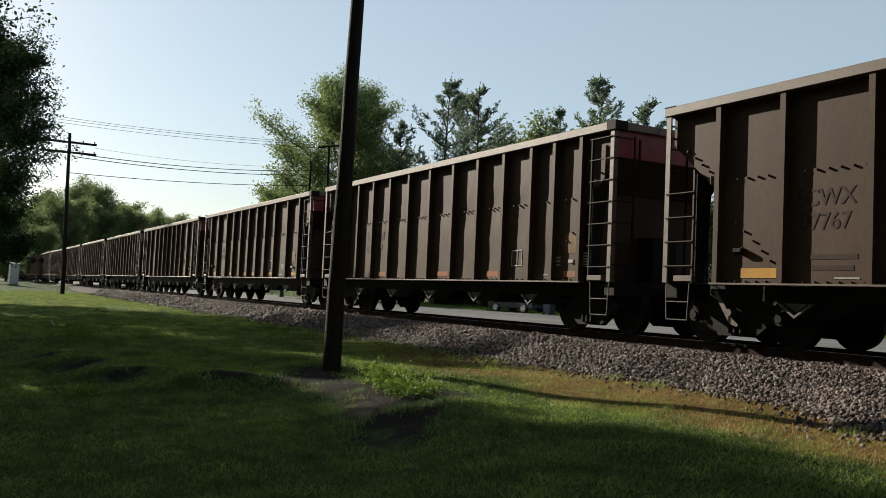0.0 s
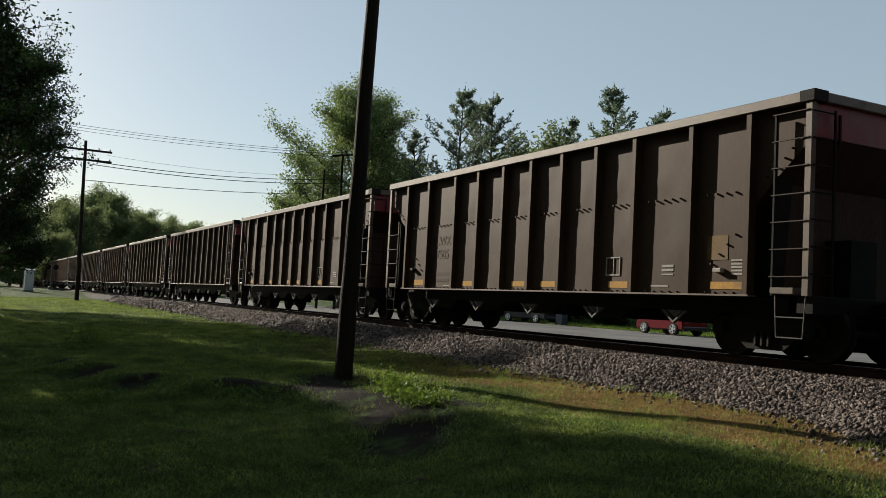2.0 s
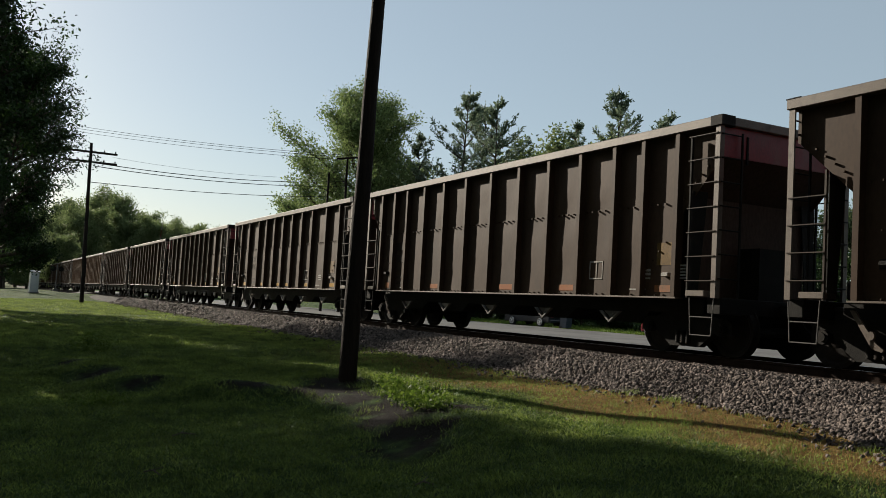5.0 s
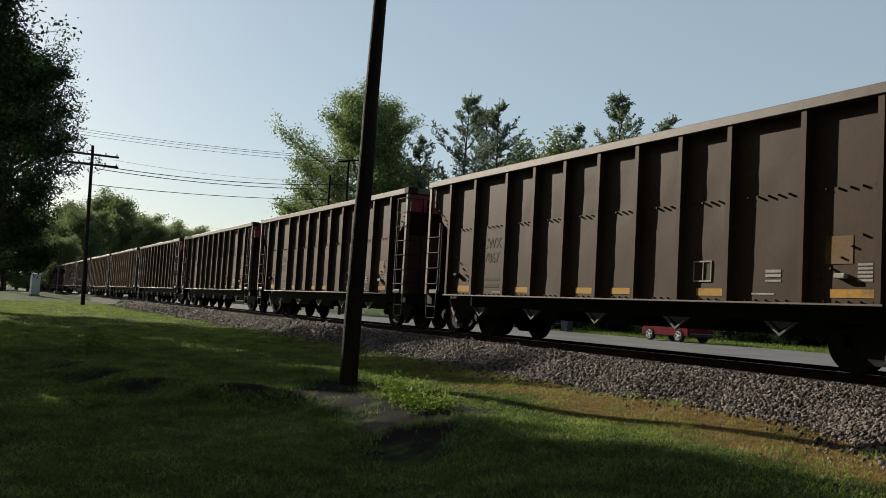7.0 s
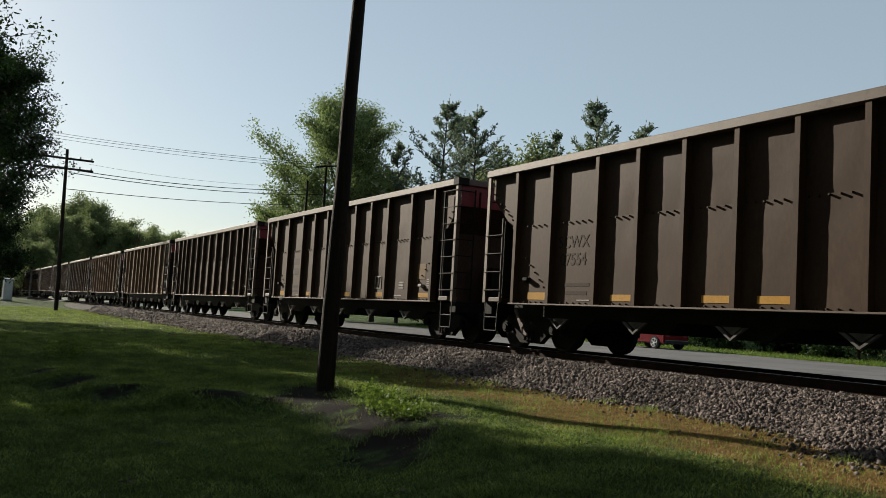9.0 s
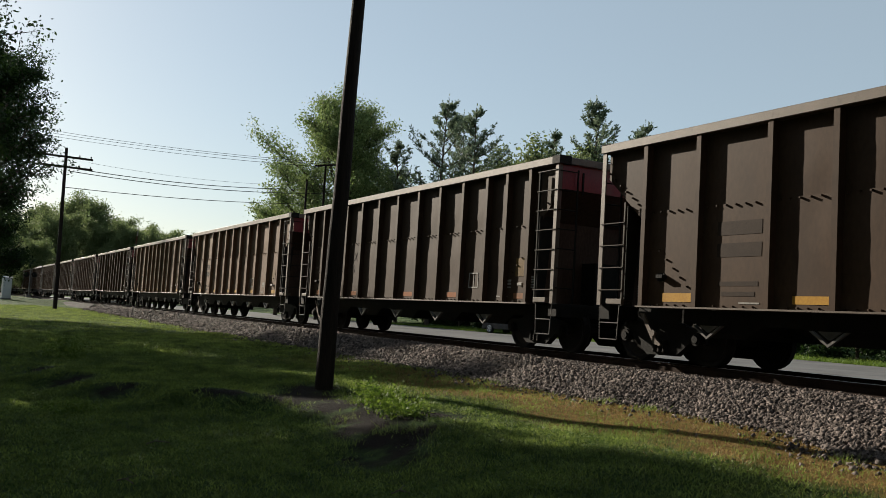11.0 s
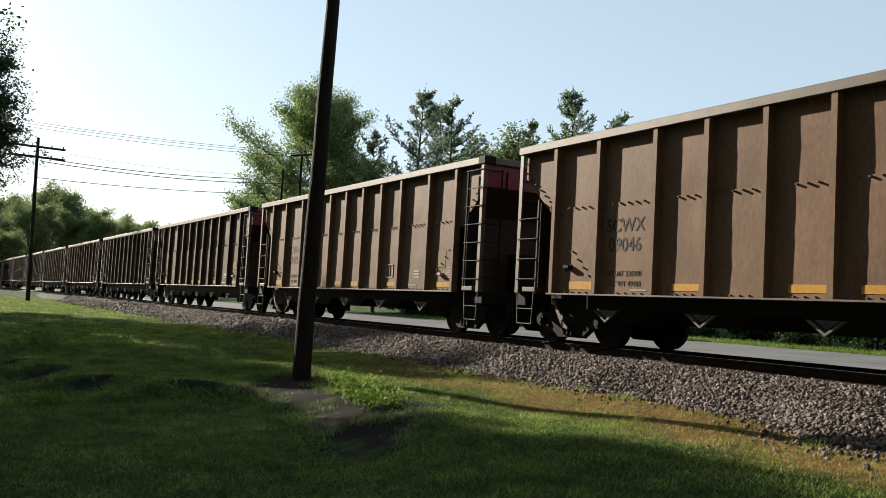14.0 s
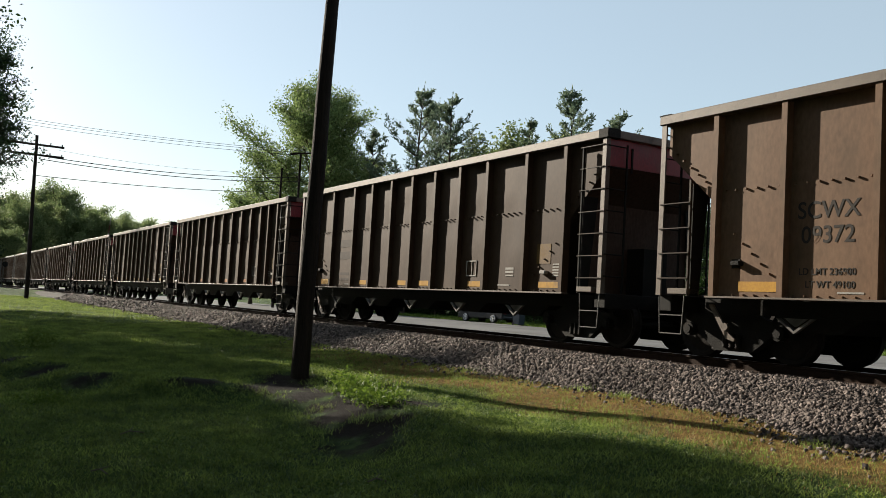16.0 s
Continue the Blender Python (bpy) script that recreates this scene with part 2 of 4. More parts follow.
GLASS.node_tree.nodes["Principled BSDF"].inputs["Base Color"].default_value = (0.02, 0.025, 0.03, 1)
GLASS.node_tree.nodes["Principled BSDF"].inputs["Roughness"].default_value = 0.05


# ---- mesh tools ----
def part(name, bm, material, parent=None, label=""):
    me = bpy.data.meshes.new(name)
    bm.to_mesh(me)
    bm.free()
    me.materials.append(material)
    ob = new(name, me)
    if parent:
        ob.parent = parent
    if label:
        tagged(ob, label)
    return ob


def again(ob, m=None, parent=None):
    """One more object on the same mesh."""
    o = ob.copy()
    scene.collection.objects.link(o)
    o.parent = parent or ob.parent
    o.matrix_basis = m or Matrix()
    return o


def block(bm, x0, x1, y0, y1, z0, z1, bevel=0.0):
    r = bmesh.ops.create_cube(bm, size=1)
    for v in r["verts"]:
        v.co = Vector(((x0 + x1) / 2 + v.co.x * (x1 - x0), (y0 + y1) / 2 + v.co.y * (y1 - y0), (z0 + z1) / 2 + v.co.z * (z1 - z0)))
    if bevel:
        es = list({e for v in r["verts"] for e in v.link_edges})
        bmesh.ops.bevel(bm, geom=es, offset=bevel, segments=1, affect="EDGES")
    return bm


def blk(*a, bevel=0.0):
    return block(bmesh.new(), *a, bevel=bevel)


def rod(bm, a, b, r0, r1=None, n=8):
    a, b = Vector(a), Vector(b)
    m = Matrix.Translation((a + b) / 2) @ (b - a).to_track_quat("Z", "Y").to_matrix().to_4x4()
    bmesh.ops.create_cone(bm, cap_ends=True, segments=n, radius1=r0, radius2=r0 if r1 is None else r1, depth=(b - a).length, matrix=m)
    return bm


def slab(bm, pts, axis, lo, hi):
    """A polygon (two coordinates) drawn out along an axis: 'y' takes (x, z), 'x' takes (y, z), 'z' takes (x, y)."""
    def at(p, h):
        return {"y": (p[0], h, p[1]), "x": (h, p[0], p[1]), "z": (p[0], p[1], h)}[axis]
    a = [bm.verts.new(at(p, lo)) for p in pts]
    b = [bm.verts.new(at(p, hi)) for p in pts]
    bm.faces.new(a)
    bm.faces.new(b[::-1])
    for i in range(len(pts)):
        j = (i + 1) % len(pts)
        bm.faces.new((a[j], a[i], b[i], b[j]))
    bmesh.ops.recalc_face_normals(bm, faces=bm.faces)
    return bm


def np_mesh(name, verts, faces, material):
    """A mesh from arrays: verts (n, 3), faces (m, k)."""
    verts, faces = np.asarray(verts, np.float32), np.asarray(faces, np.int32)
    me = bpy.data.meshes.new(name)
    me.vertices.add(len(verts))
    me.vertices.foreach_set("co", verts.ravel())
    me.loops.add(faces.size)
    me.loops.foreach_set("vertex_index", faces.ravel())
    me.polygons.add(len(faces))
    me.polygons.foreach_set("loop_start", np.arange(0, faces.size, faces.shape[1], dtype=np.int32))
    me.update(calc_edges=True)
    me.materials.append(material)
    return me


def tube(V, F, pts, radii, n=6):
    base = len(V)
    for i, (p, r) in enumerate(zip(pts, radii)):
        d = (pts[min(i + 1, len(pts) - 1)] - pts[max(i - 1, 0)]).normalized()
        u = d.orthogonal().normalized()
        w = d.cross(u)
        for k in range(n):
            a = 2 * math.pi * k / n
            V.append(tuple(p + (u * math.cos(a) + w * math.sin(a)) * r))
    for i in range(len(pts) - 1):
        for k in range(n):
            j = (k + 1) % n
            F.append((base + i * n + k, base + i * n + j, base + (i + 1) * n + j, base + (i + 1) * n + k))


def thing(name, label, category, group="", at=None):
    ob = tagged(new(name), label, category, group)
    if at is not None:
        ob.matrix_basis = at
    return ob


# ---- ground ----
def step(v, a, b):
    u = np.clip((v - a) / (b - a), 0, 1)
    return u * u * (3 - 2 * u)


def bank_line(x):
    """Where the bank below the post runs."""
    return np.interp(x, [-30, -20, -16.5, -14.8, -13.4, -12, -10.4, -9, -7.5, -5], [1.2, 1.7, 2.4, 3.6, 4.9, 5.5, 5.5, 4.8, 4.3, 4.0]) + 0.12 * np.sin(3.1 * x)


def height(x, y):
    """The lie of the land."""
    x, y = np.asarray(x, float), np.asarray(y, float)
    z = 0.35 * np.clip((y - 1) / 8.2, 0, 1) ** 1.7
    z = z + 0.006 * np.clip(-x - 15, 0, 110) * (1 - 0.8 * step(y, 5.5, 9.5))
    z = z + 0.40 * np.exp(-((x + 100) / 7.0) ** 2) * (1 - step(y, 20, 30))
    z = z + 0.12 * step(y, 15, 17) + 0.7 * step(y, 36, 60) + 6.0 * step(np.hypot(x, y), 250, 900)
    # the bank in front of the post, the hollow below it, and the unevenness of the lawn
    z = z - 0.22 * (1 - step(y - bank_line(x), -0.9, 0.35)) * step(x, -25, -19) * (1 - step(x, -8.5, -5.0)) * step(y, -3, 0)
    z = z + 0.03 * np.exp(-((y - bank_line(x) - 0.5) / 0.5) ** 2) * step(x, -22, -18) * (1 - step(x, -9.5, -7.5))
    z = z - 0.06 * np.exp(-(((x + 8.4) / 0.7) ** 2 + ((y - 4.3) / 0.5) ** 2))
    near = np.exp(-((x + 16) / 40) ** 2) * (1 - step(y, 8.5, 9.5))
    z = z + near * 0.03 * (np.sin(1.3 * x + 0.7 * y) + np.sin(0.8 * x - 1.9 * y + 1))
    return z


def lines(*spans):
    out = []
    for a, b, s in spans:
        out += list(np.arange(a, b, s))
    return np.array(out + [spans[-1][1]])


def ground():
    xs = lines((-1500, -300, 100), (-300, -120, 12), (-120, -40, 2.5), (-40, -26, 0.8), (-26, -3, 0.25), (-3, 20, 1), (20, 400, 40))
    ys = lines((-600, -60, 60), (-60, -4, 4), (-4, 10, 0.25), (10, 18, 0.5), (18, 70, 3), (70, 1200, 60))
    X, Y = np.meshgrid(xs, ys, indexing="ij")
    V = np.stack([X, Y, height(X, Y)], -1).reshape(-1, 3)
    n, k = len(xs), len(ys)
    i = (np.arange(n - 1)[:, None] * k + np.arange(k - 1)[None]).ravel()
    F = np.stack([i, i + k, i + k + 1, i + 1], 1)
    me = np_mesh("ground", V, F, LAWN)
    me.polygons.foreach_set("use_smooth", np.ones(len(F), bool))
    return tagged(new("ground", me), "shaded green lawn with a rust-brown dead strip", "lawn", kind="structure")


ground()


def ribbon(name, pts, half, lift, material, label, category):
    """A strip that follows the land along a line of points."""
    V, F = [], []
    pts = [Vector(p) for p in pts]
    for i, p in enumerate(pts):
        d = (pts[min(i + 1, len(pts) - 1)] - pts[max(i - 1, 0)]).normalized()
        s = Vector((-d.y, d.x))
        for k in (-1, -0.33, 0.33, 1):
            q = p + s * half * k
            V.append((q.x, q.y, max(float(height(q.x, q.y)) + lift, 0.965 if 10.2 < q.y < 14.3 else -9)))
    for i in range(len(pts) - 1):
        for k in range(3):
            F.append((4 * i + k, 4 * i + k + 1, 4 * i + k + 5, 4 * i + k + 4))
    return tagged(new(name, np_mesh(name, V, F, material)), label, category, kind="structure")


ribbon("road", [(x, 26.3) for x in range(-260, 121, 20)], 8.9, 0.04, ASPHALT, "pale grey worn asphalt road beside the railway", "road")
ribbon("road_crossing", [(-103 - 0.03 * y, y) for y in np.arange(-40, 17.6, 1.2)], 3.2, 0.05, ASPHALT, "grey asphalt road over the railway crossing", "road")
TRACK_Y, RAIL_Z = 12.22, 0.96


def foot_wander(x):
    """How far the stones spread out from the straight foot of the bed."""
    return 0.55 * step(x, -9.5, -5.5) + 0.12 * np.sin(0.8 * x) + 0.08 * np.sin(2.7 * x + 1)


def ballast():
    """The stone bed as one long ridge."""
    prof = [(9.3, 0.24), (9.55, 0.36), (10.0, 0.58), (10.45, 0.765), (10.9, 0.785), (12.22, 0.77), (13.55, 0.785), (13.9, 0.765), (14.6, 0.56), (15.3, 0.36), (15.6, 0.26)]
    xs = lines((-600, -60, 20), (-60, 2, 0.5), (2, 100, 7))
    V, F = [], []
    r = random.Random(3)
    for x in xs:
        for y, z in prof:
            V.append((x, y + r.uniform(-0.05, 0.05) - (foot_wander(x) if y < 10.2 else 0), z + r.uniform(-0.025, 0.02)))
    k = len(prof)
    for i in range(len(xs) - 1):
        for j in range(k - 1):
            F.append((i * k + j, (i + 1) * k + j, (i + 1) * k + j + 1, i * k + j + 1))
    return tagged(new("ballast_bed", np_mesh("ballast_bed", V, F, SHADED_BED)), "crushed stone ballast bed, darkened as shade between the stones", "ballast", kind="structure")


bed = ballast()


def scatter_stones():
    """Loose stones over the near slope: squashed, skewed lumps."""
    rs = np.random.RandomState(5)
    box = np.array([(-1, -1, -1), (1, -1, -1), (1, 1, -1), (-1, 1, -1), (-1, -1, 1), (1, -1, 1), (1, 1, 1), (-1, 1, 1)]) * 0.75
    tri = np.array([(0, 2, 1), (0, 3, 2), (4, 5, 6), (4, 6, 7), (0, 1, 5), (0, 5, 4), (1, 2, 6), (1, 6, 5), (2, 3, 7), (2, 7, 6), (3, 0, 4), (3, 4, 7)])
    xs, ys, ss = [], [], []
    for x0, x1, n, s in ((-14, -4.0, 34000, 0.021), (-26, -14, 26000, 0.026), (-45, -26, 16000, 0.038), (-75, -45, 7000, 0.055)):
        xs.append(rs.uniform(x0, x1, n))
        u = rs.uniform(0, 1, n)
        ys.append(np.where(u < 0.965, rs.uniform(9.42, 11.0, n), 9.48 - rs.exponential(0.22, n)))
        ss.append(s * rs.uniform(0.5, 1.45, n))
    x, y, s = (np.concatenate(v) for v in (xs, ys, ss))
    z = np.interp(y, [9.3, 9.55, 10.0, 10.45, 10.9], [0.24, 0.36, 0.58, 0.765, 0.785])
    y = y - foot_wander(x) * (1 - step(y, 9.9, 10.5))
    z = np.maximum(z, height(x, y)) + s * rs.uniform(0.1, 0.75, len(x))
    n = len(x)
    V = (box[None] + rs.normal(0, 0.3, (n, 8, 3))) * rs.uniform(0.5, 1.35, (n, 1, 3))
    a = rs.uniform(0, 6.28, (n, 2))
    c, sn = np.cos(a), np.sin(a)
    V = np.stack([c[:, :1] * V[..., 0] - sn[:, :1] * V[..., 1], sn[:, :1] * V[..., 0] + c[:, :1] * V[..., 1], V[..., 2]], -1)
    V = np.stack([V[..., 0], c[:, 1:] * V[..., 1] - sn[:, 1:] * V[..., 2], sn[:, 1:] * V[..., 1] + c[:, 1:] * V[..., 2]], -1)
    V = V * s[:, None, None] + np.stack([x, y, z], -1)[:, None]
    F = tri[None] + (np.arange(n) * 8)[:, None, None]
    return tagged(new("ballast_stones", np_mesh("ballast_stones", V.reshape(-1, 3), F.reshape(-1, 3), STONE)), "loose angular grey ballast stones on the slope", "ballast", kind="stuff")


scatter_stones()


def track():
    prof = [(-0.07, 0), (0.07, 0), (0.07, 0.012), (0.012, 0.03), (0.012, 0.125), (0.036, 0.138), (0.036, 0.165), (0.03, 0.172), (-0.03, 0.172), (-0.036, 0.165), (-0.036, 0.138), (-0.012, 0.125), (-0.012, 0.03), (-0.07, 0.012)]
    for k, side in enumerate((-1, 1)):
        y = TRACK_Y + side * 0.7535
        bm = slab(bmesh.new(), [(y + a, RAIL_Z - 0.172 + b) for a, b in prof], "x", -600, 100)
        rail = tagged(part("rail", bm, RUST), "rusty steel rail with a polished head", "rail", kind="structure")
        part("running_surface", slab(bmesh.new(), [(y - 0.028, RAIL_Z - 0.001), (y + 0.028, RAIL_Z - 0.001), (y + 0.026, RAIL_Z + 0.003), (y - 0.026, RAIL_Z + 0.003)], "x", -600, 100), RAILTOP, rail, "polished bright rail head")
    tie = None
    for i in range(230):
        m = pose(-112 + 0.508 * i, TRACK_Y, 0.70, 0, 0, 0.4 * math.sin(i * 2.3))
        if tie is None:
            tie = part("tie", blk(-0.115, 0.115, -1.3, 1.3, -0.09, 0.098, bevel=0.01), TIEWOOD, bed)
            tie.matrix_basis = m
        else:
            again(tie, m)


track()


# ---- the train ----
LONG, PITCH, HALF, DEEP = 14.87, 16.18, 1.6, 0.162
RIBS = {"wide": [7.43 + d for d in (-6.2, -4.92, -3.45, -2.3, -1.15, 0, 1.15, 2.3, 3.45, 4.92, 6.2)],
        "even": [1.05, 1.95, 2.79, 3.88, 5.02, 6.2, 7.43, 8.66, 9.84, 10.98, 12.07, 12.91, 13.81]}


def lettering(words, size, x, z, y, parent, material, label=""):
    cu = bpy.data.curves.new("words", "FONT")
    cu.body, cu.size, cu.align_x, cu.extrude = words, size, "CENTER", 0.0015
    cu.offset = 0.003 * size / 0.3
    ob = new("words", cu)
    me = bpy.data.meshes.new_from_object(ob.evaluated_get(bpy.context.evaluated_depsgraph_get()))
    bpy.data.objects.remove(ob)
    me.materials.clear()
    me.materials.append(material)
    o = new("lettering", me)
    o.parent = parent
    o.matrix_basis = pose(x, y, z, 90, 0, 0)
    return tagged(o, label)


def side_course(x0, x1, z0, z1, y, proud, seed):
    """One course of a side sheet, slightly dented between its ribs."""
    bm = bmesh.new()
    nx, nz = 74, 7
    out = math.copysign(1, y)
    layers = []
    for s in (0, 0.012):
        g = []
        for i in range(nx + 1):
            x = x0 + (x1 - x0) * i / nx
            g.append([])
            for j in range(nz + 1):
                z = z0 + (z1 - z0) * j / nz
                edge = min(1, 4 * min(i, nx - i) / nx) * min(1, 1.7 * min(z - 0.98, 3.9 - z))
                plain = 1 - math.exp(-(((x - 3.4) / 1.1) ** 4))
                d = plain * edge * abs(0.03 * noise.noise((x * 0.9 + seed, z * 1.1, seed)) + 0.012 * noise.noise((x * 3.1, z * 2.4, seed + 5)))
                g[-1].append(bm.verts.new((x, y + out * (proud - d - s), z)))
        for i in range(nx):
            for j in range(nz):
                f = bm.faces.new((g[i][j], g[i + 1][j], g[i + 1][j + 1], g[i][j + 1]))
                f.smooth = True
        layers.append(g)
    a, b = layers
    rims = [bm.faces.new((a[i][j], a[i + 1][j], b[i + 1][j], b[i][j])) for i in range(nx) for j in (0, nz)]
    rims += [bm.faces.new((a[i][j], a[i][j + 1], b[i][j + 1], b[i][j])) for j in range(nz) for i in (0, nx)]
    for f in rims:
        for e in f.edges:
            e.smooth = False
    bmesh.ops.recalc_face_normals(bm, faces=bm.faces)
    return bm


def wheelset_mesh():
    bm = bmesh.new()
    rod(bm, (0, -1.0, 0), (0, 1.0, 0), 0.085, n=10)
    for s in (-1, 1):
        ring = [(0.10, 0.10), (0.16, 0.07), (0.36, 0.045), (0.40, 0.07), (0.457, 0.07), (0.457, -0.045), (0.485, -0.055), (0.485, -0.075), (0.40, -0.075), (0.36, -0.03), (0.16, -0.06), (0.10, -0.07)]
        n = 28
        cols = [[bm.verts.new((r * math.cos(2 * math.pi * i / n), s * (0.7535 + d), r * math.sin(2 * math.pi * i / n))) for r, d in ring] for i in range(n)]
        for i in range(n):
            a, b = cols[i], cols[(i + 1) % n]
            for j in range(len(ring)):
                k = (j + 1) % len(ring)
                bm.faces.new((a[j], a[k], b[k], b[j]))
    bmesh.ops.recalc_face_normals(bm, faces=bm.faces)
    return bm


def truck(parent, x):
    """A three-piece truck: bolster with two side frames, wheelsets and spring nests."""
    bol = part("truck", blk(-0.2, 0.2, -1.05, 1.05, 0.36, 0.62, bevel=0.03), BLACK, parent, "black cast truck bolster")
    bol.location = (x, 0, 0)
    prof = [(-1.12, 0.38), (-1.12, 0.56), (-0.98, 0.64), (-0.7, 0.64), (-0.42, 0.72), (0.42, 0.72), (0.7, 0.64), (0.98, 0.64), (1.12, 0.56), (1.12, 0.38), (1.06, 0.38), (1.02, 0.52), (0.76, 0.52), (0.72, 0.40), (0.36, 0.14), (-0.36, 0.14), (-0.72, 0.40), (-0.76, 0.52), (-1.02, 0.52), (-1.06, 0.38)]
    for s in (-1, 1):
        bm = slab(bmesh.new(), prof, "y", s * 1.0 - 0.07, s * 1.0 + 0.07)
        part("side_frame", bm, BLACK, bol)
        for dx in (-0.13, 0.0, 0.13):
            V, F = [], []
            tube(V, F, [Vector((dx, s * 1.09, 0.19 + 0.02 * q)) for q in range(12)], [0.058 if q % 2 else 0.04 for q in range(12)], 8)
            new("spring", np_mesh("spring", V, F, BLACK)).parent = bol
        for dx in (-0.89, 0.89):
            bm = rod(bmesh.new(), (dx, s * 1.02, 0.457), (dx, s * 1.14, 0.457), 0.11, n=12)
            rod(bm, (dx, s * 1.14, 0.457), (dx, s * 1.165, 0.457), 0.07, n=8)
            part("bearing", bm, BLACK, bol, "black round bearing end cap")
    for dx in (-0.89, 0.89):
        w = part("wheelset", wheelset_mesh(), WHEEL, bol, "dark steel wheels on an axle")
        w.location = (dx, 0, 0.457)
    return bol


def hopper_car(kind):
    car = thing("hopper_car", "dusty brown steel coal hopper car with red end", "rail car", "coal train")
    ribs = RIBS[kind]
    a, b = ribs[0], ribs[-1]
    for s in (-1, 1):
        yp = s * (HALF - DEEP)
        for lo, hi, proud in ((0.98, 2.66, 0.012), (2.645, 3.9, 0.0)):
            part("side_sheet", side_course(a, b, lo, hi, yp, proud, 3.0 if s < 0 else 9.0), STEEL, car)
        for flip in (0, 1):
            def fx(x):
                return LONG - x if flip else x
            e = a if not flip else LONG - b
            pts = [(fx(0.10), 3.88), (fx(0.10), 3.36), (fx(e), 2.38), (fx(e), 3.88)]
            part("corner_panel", slab(bmesh.new(), pts, "y", yp - 0.006, yp + 0.006), STEEL, car)
            # corner post, ladder and stirrup
            bm = bmesh.new()
            block(bm, *sorted((fx(0.06), fx(0.15))), *sorted((s * (HALF - 0.02), s * (HALF - 0.05))), 0.98, 3.86)
            block(bm, *sorted((fx(0.045), fx(0.06))), *sorted((s * (HALF - 0.02), s * (HALF - 0.12))), 0.98, 3.86)
            part("corner_post", bm, CHORD, car, "worn brown steel corner post")
            bm = blk(*sorted((fx(0.70), fx(0.735))), *sorted((s * (HALF - 0.03), s * (HALF - 0.07))), 0.98, 2.86 if flip == 0 else 3.72)
            lad = part("ladder", bm, BLACK if flip else RUNG, car, "steel side ladder with round rungs")
            for q in range(4 if flip == 0 else 7):
                part("rung", rod(bmesh.new(), (fx(0.08), s * (HALF - 0.01), 1.26 + 0.41 * q), (fx(0.75), s * (HALF - 0.01), 1.26 + 0.41 * q), 0.011, n=6), RUNG, lad)
            bm = bmesh.new()
            slab(bm, [(s * (HALF - 0.09), 0.98), (s * (HALF - 0.09), 2.80), (s * (HALF - 0.45), 2.84), (s * (HALF - 0.28), 0.98)], "x", *sorted((fx(0.72), fx(0.74))))
            part("stanchion", bm, BLACK, car, "dark plate stanchion under the slope sheet")
            bm = bmesh.new()
            for q in range(7):
                rod(bm, (fx(0.035), s * (HALF - 0.06), 1.3 + 0.4 * q), (fx(0.035), s * (HALF - 0.5), 1.3 + 0.4 * q), 0.013, n=6)
            block(bm, *sorted((fx(0.02), fx(0.05))), *sorted((s * (HALF - 0.5), s * (HALF - 0.53))), 1.0, 3.75)
            part("end_ladder", bm, BLACK, car)
            bm = bmesh.new()
            for u, v in (((0.10, 0.98), (0.14, 0.36)), ((0.14, 0.36), (0.62, 0.36)), ((0.62, 0.36), (0.66, 0.98)), ((0.13, 0.66), (0.64, 0.66))):
                rod(bm, (fx(u[0]), s * (HALF - 0.05), u[1]), (fx(v[0]), s * (HALF - 0.05), v[1]), 0.010, n=6)
            part("stirrup_step", bm, GREYBAR, car, "thin grey steel stirrup step")
            part("step_plate", blk(*sorted((fx(0.30), fx(0.74))), *sorted((s * (HALF - 0.02), s * (HALF - 0.30))), 1.0, 1.10, bevel=0.01), CHORD, car)
        # ribs: channels with a flat face
        rib = None
        for k, x in enumerate(ribs):
            if rib is None:
                bm = blk(-0.05, 0.05, s * (HALF - 0.035), s * (HALF - 0.022), 0.98, 3.84)
                block(bm, -0.05, -0.038, *sorted((s * (HALF - 0.035), s * (HALF - DEEP - 0.02))), 0.98, 3.84)
                block(bm, 0.038, 0.05, *sorted((s * (HALF - 0.035), s * (HALF - DEEP - 0.02))), 0.98, 3.84)
                rib = part("rib", bm, STEEL, car)
                rib.location = (x, 0, 0)
            else:
                again(rib, pose(x, 0, 0))
        part("top_chord", blk(0.0, LONG, *sorted((s * HALF, s * (HALF - DEEP - 0.01))), 3.84, 4.0, bevel=0.012), CHORD, car, "worn brown steel top rail")
        bm = blk(a - 0.1, b + 0.1, *sorted((s * HALF, s * (HALF - DEEP - 0.02))), 0.955, 0.985, bevel=0.004)
        part("side_sill", bm, CHORD, car, "worn brown steel ledge")
        bm = blk(0.75, LONG - 0.75, *sorted((s * (HALF - 0.44), s * (HALF - 0.48))), 0.72, 0.955)
        part("sill_web", bm, BLACK, car)
        # bolts
        bm = bmesh.new()
        yb = s * (HALF - DEEP)

        def bolt(x, z, r=0.014):
            block(bm, x - r, x + r, *sorted((yb + s * 0.05, yb)), z - r, z + r)
        for u, v in zip(ribs, ribs[1:]):
            n = max(3, int((v - u) / 0.19))
            for q in range(n):
                x = u + (q + 0.7) * (v - u) / (n + 0.4)
                bolt(x, 2.635)
                bolt(x, 1.015, 0.013)
        for flip in (0, 1):
            for q in range(5):
                x = a + 0.33 + 0.17 * q
                bolt(LONG - x if flip else x, 1.95 - 0.155 * q)
            for q in range(7):
                x = 0.14 + (a - 0.1) * q / 7
                bolt(LONG - x if flip else x, 3.40 - 0.90 * q / 7 + 0.06)
        tagged(part("bolts", bm, STEEL, car), kind="stuff")
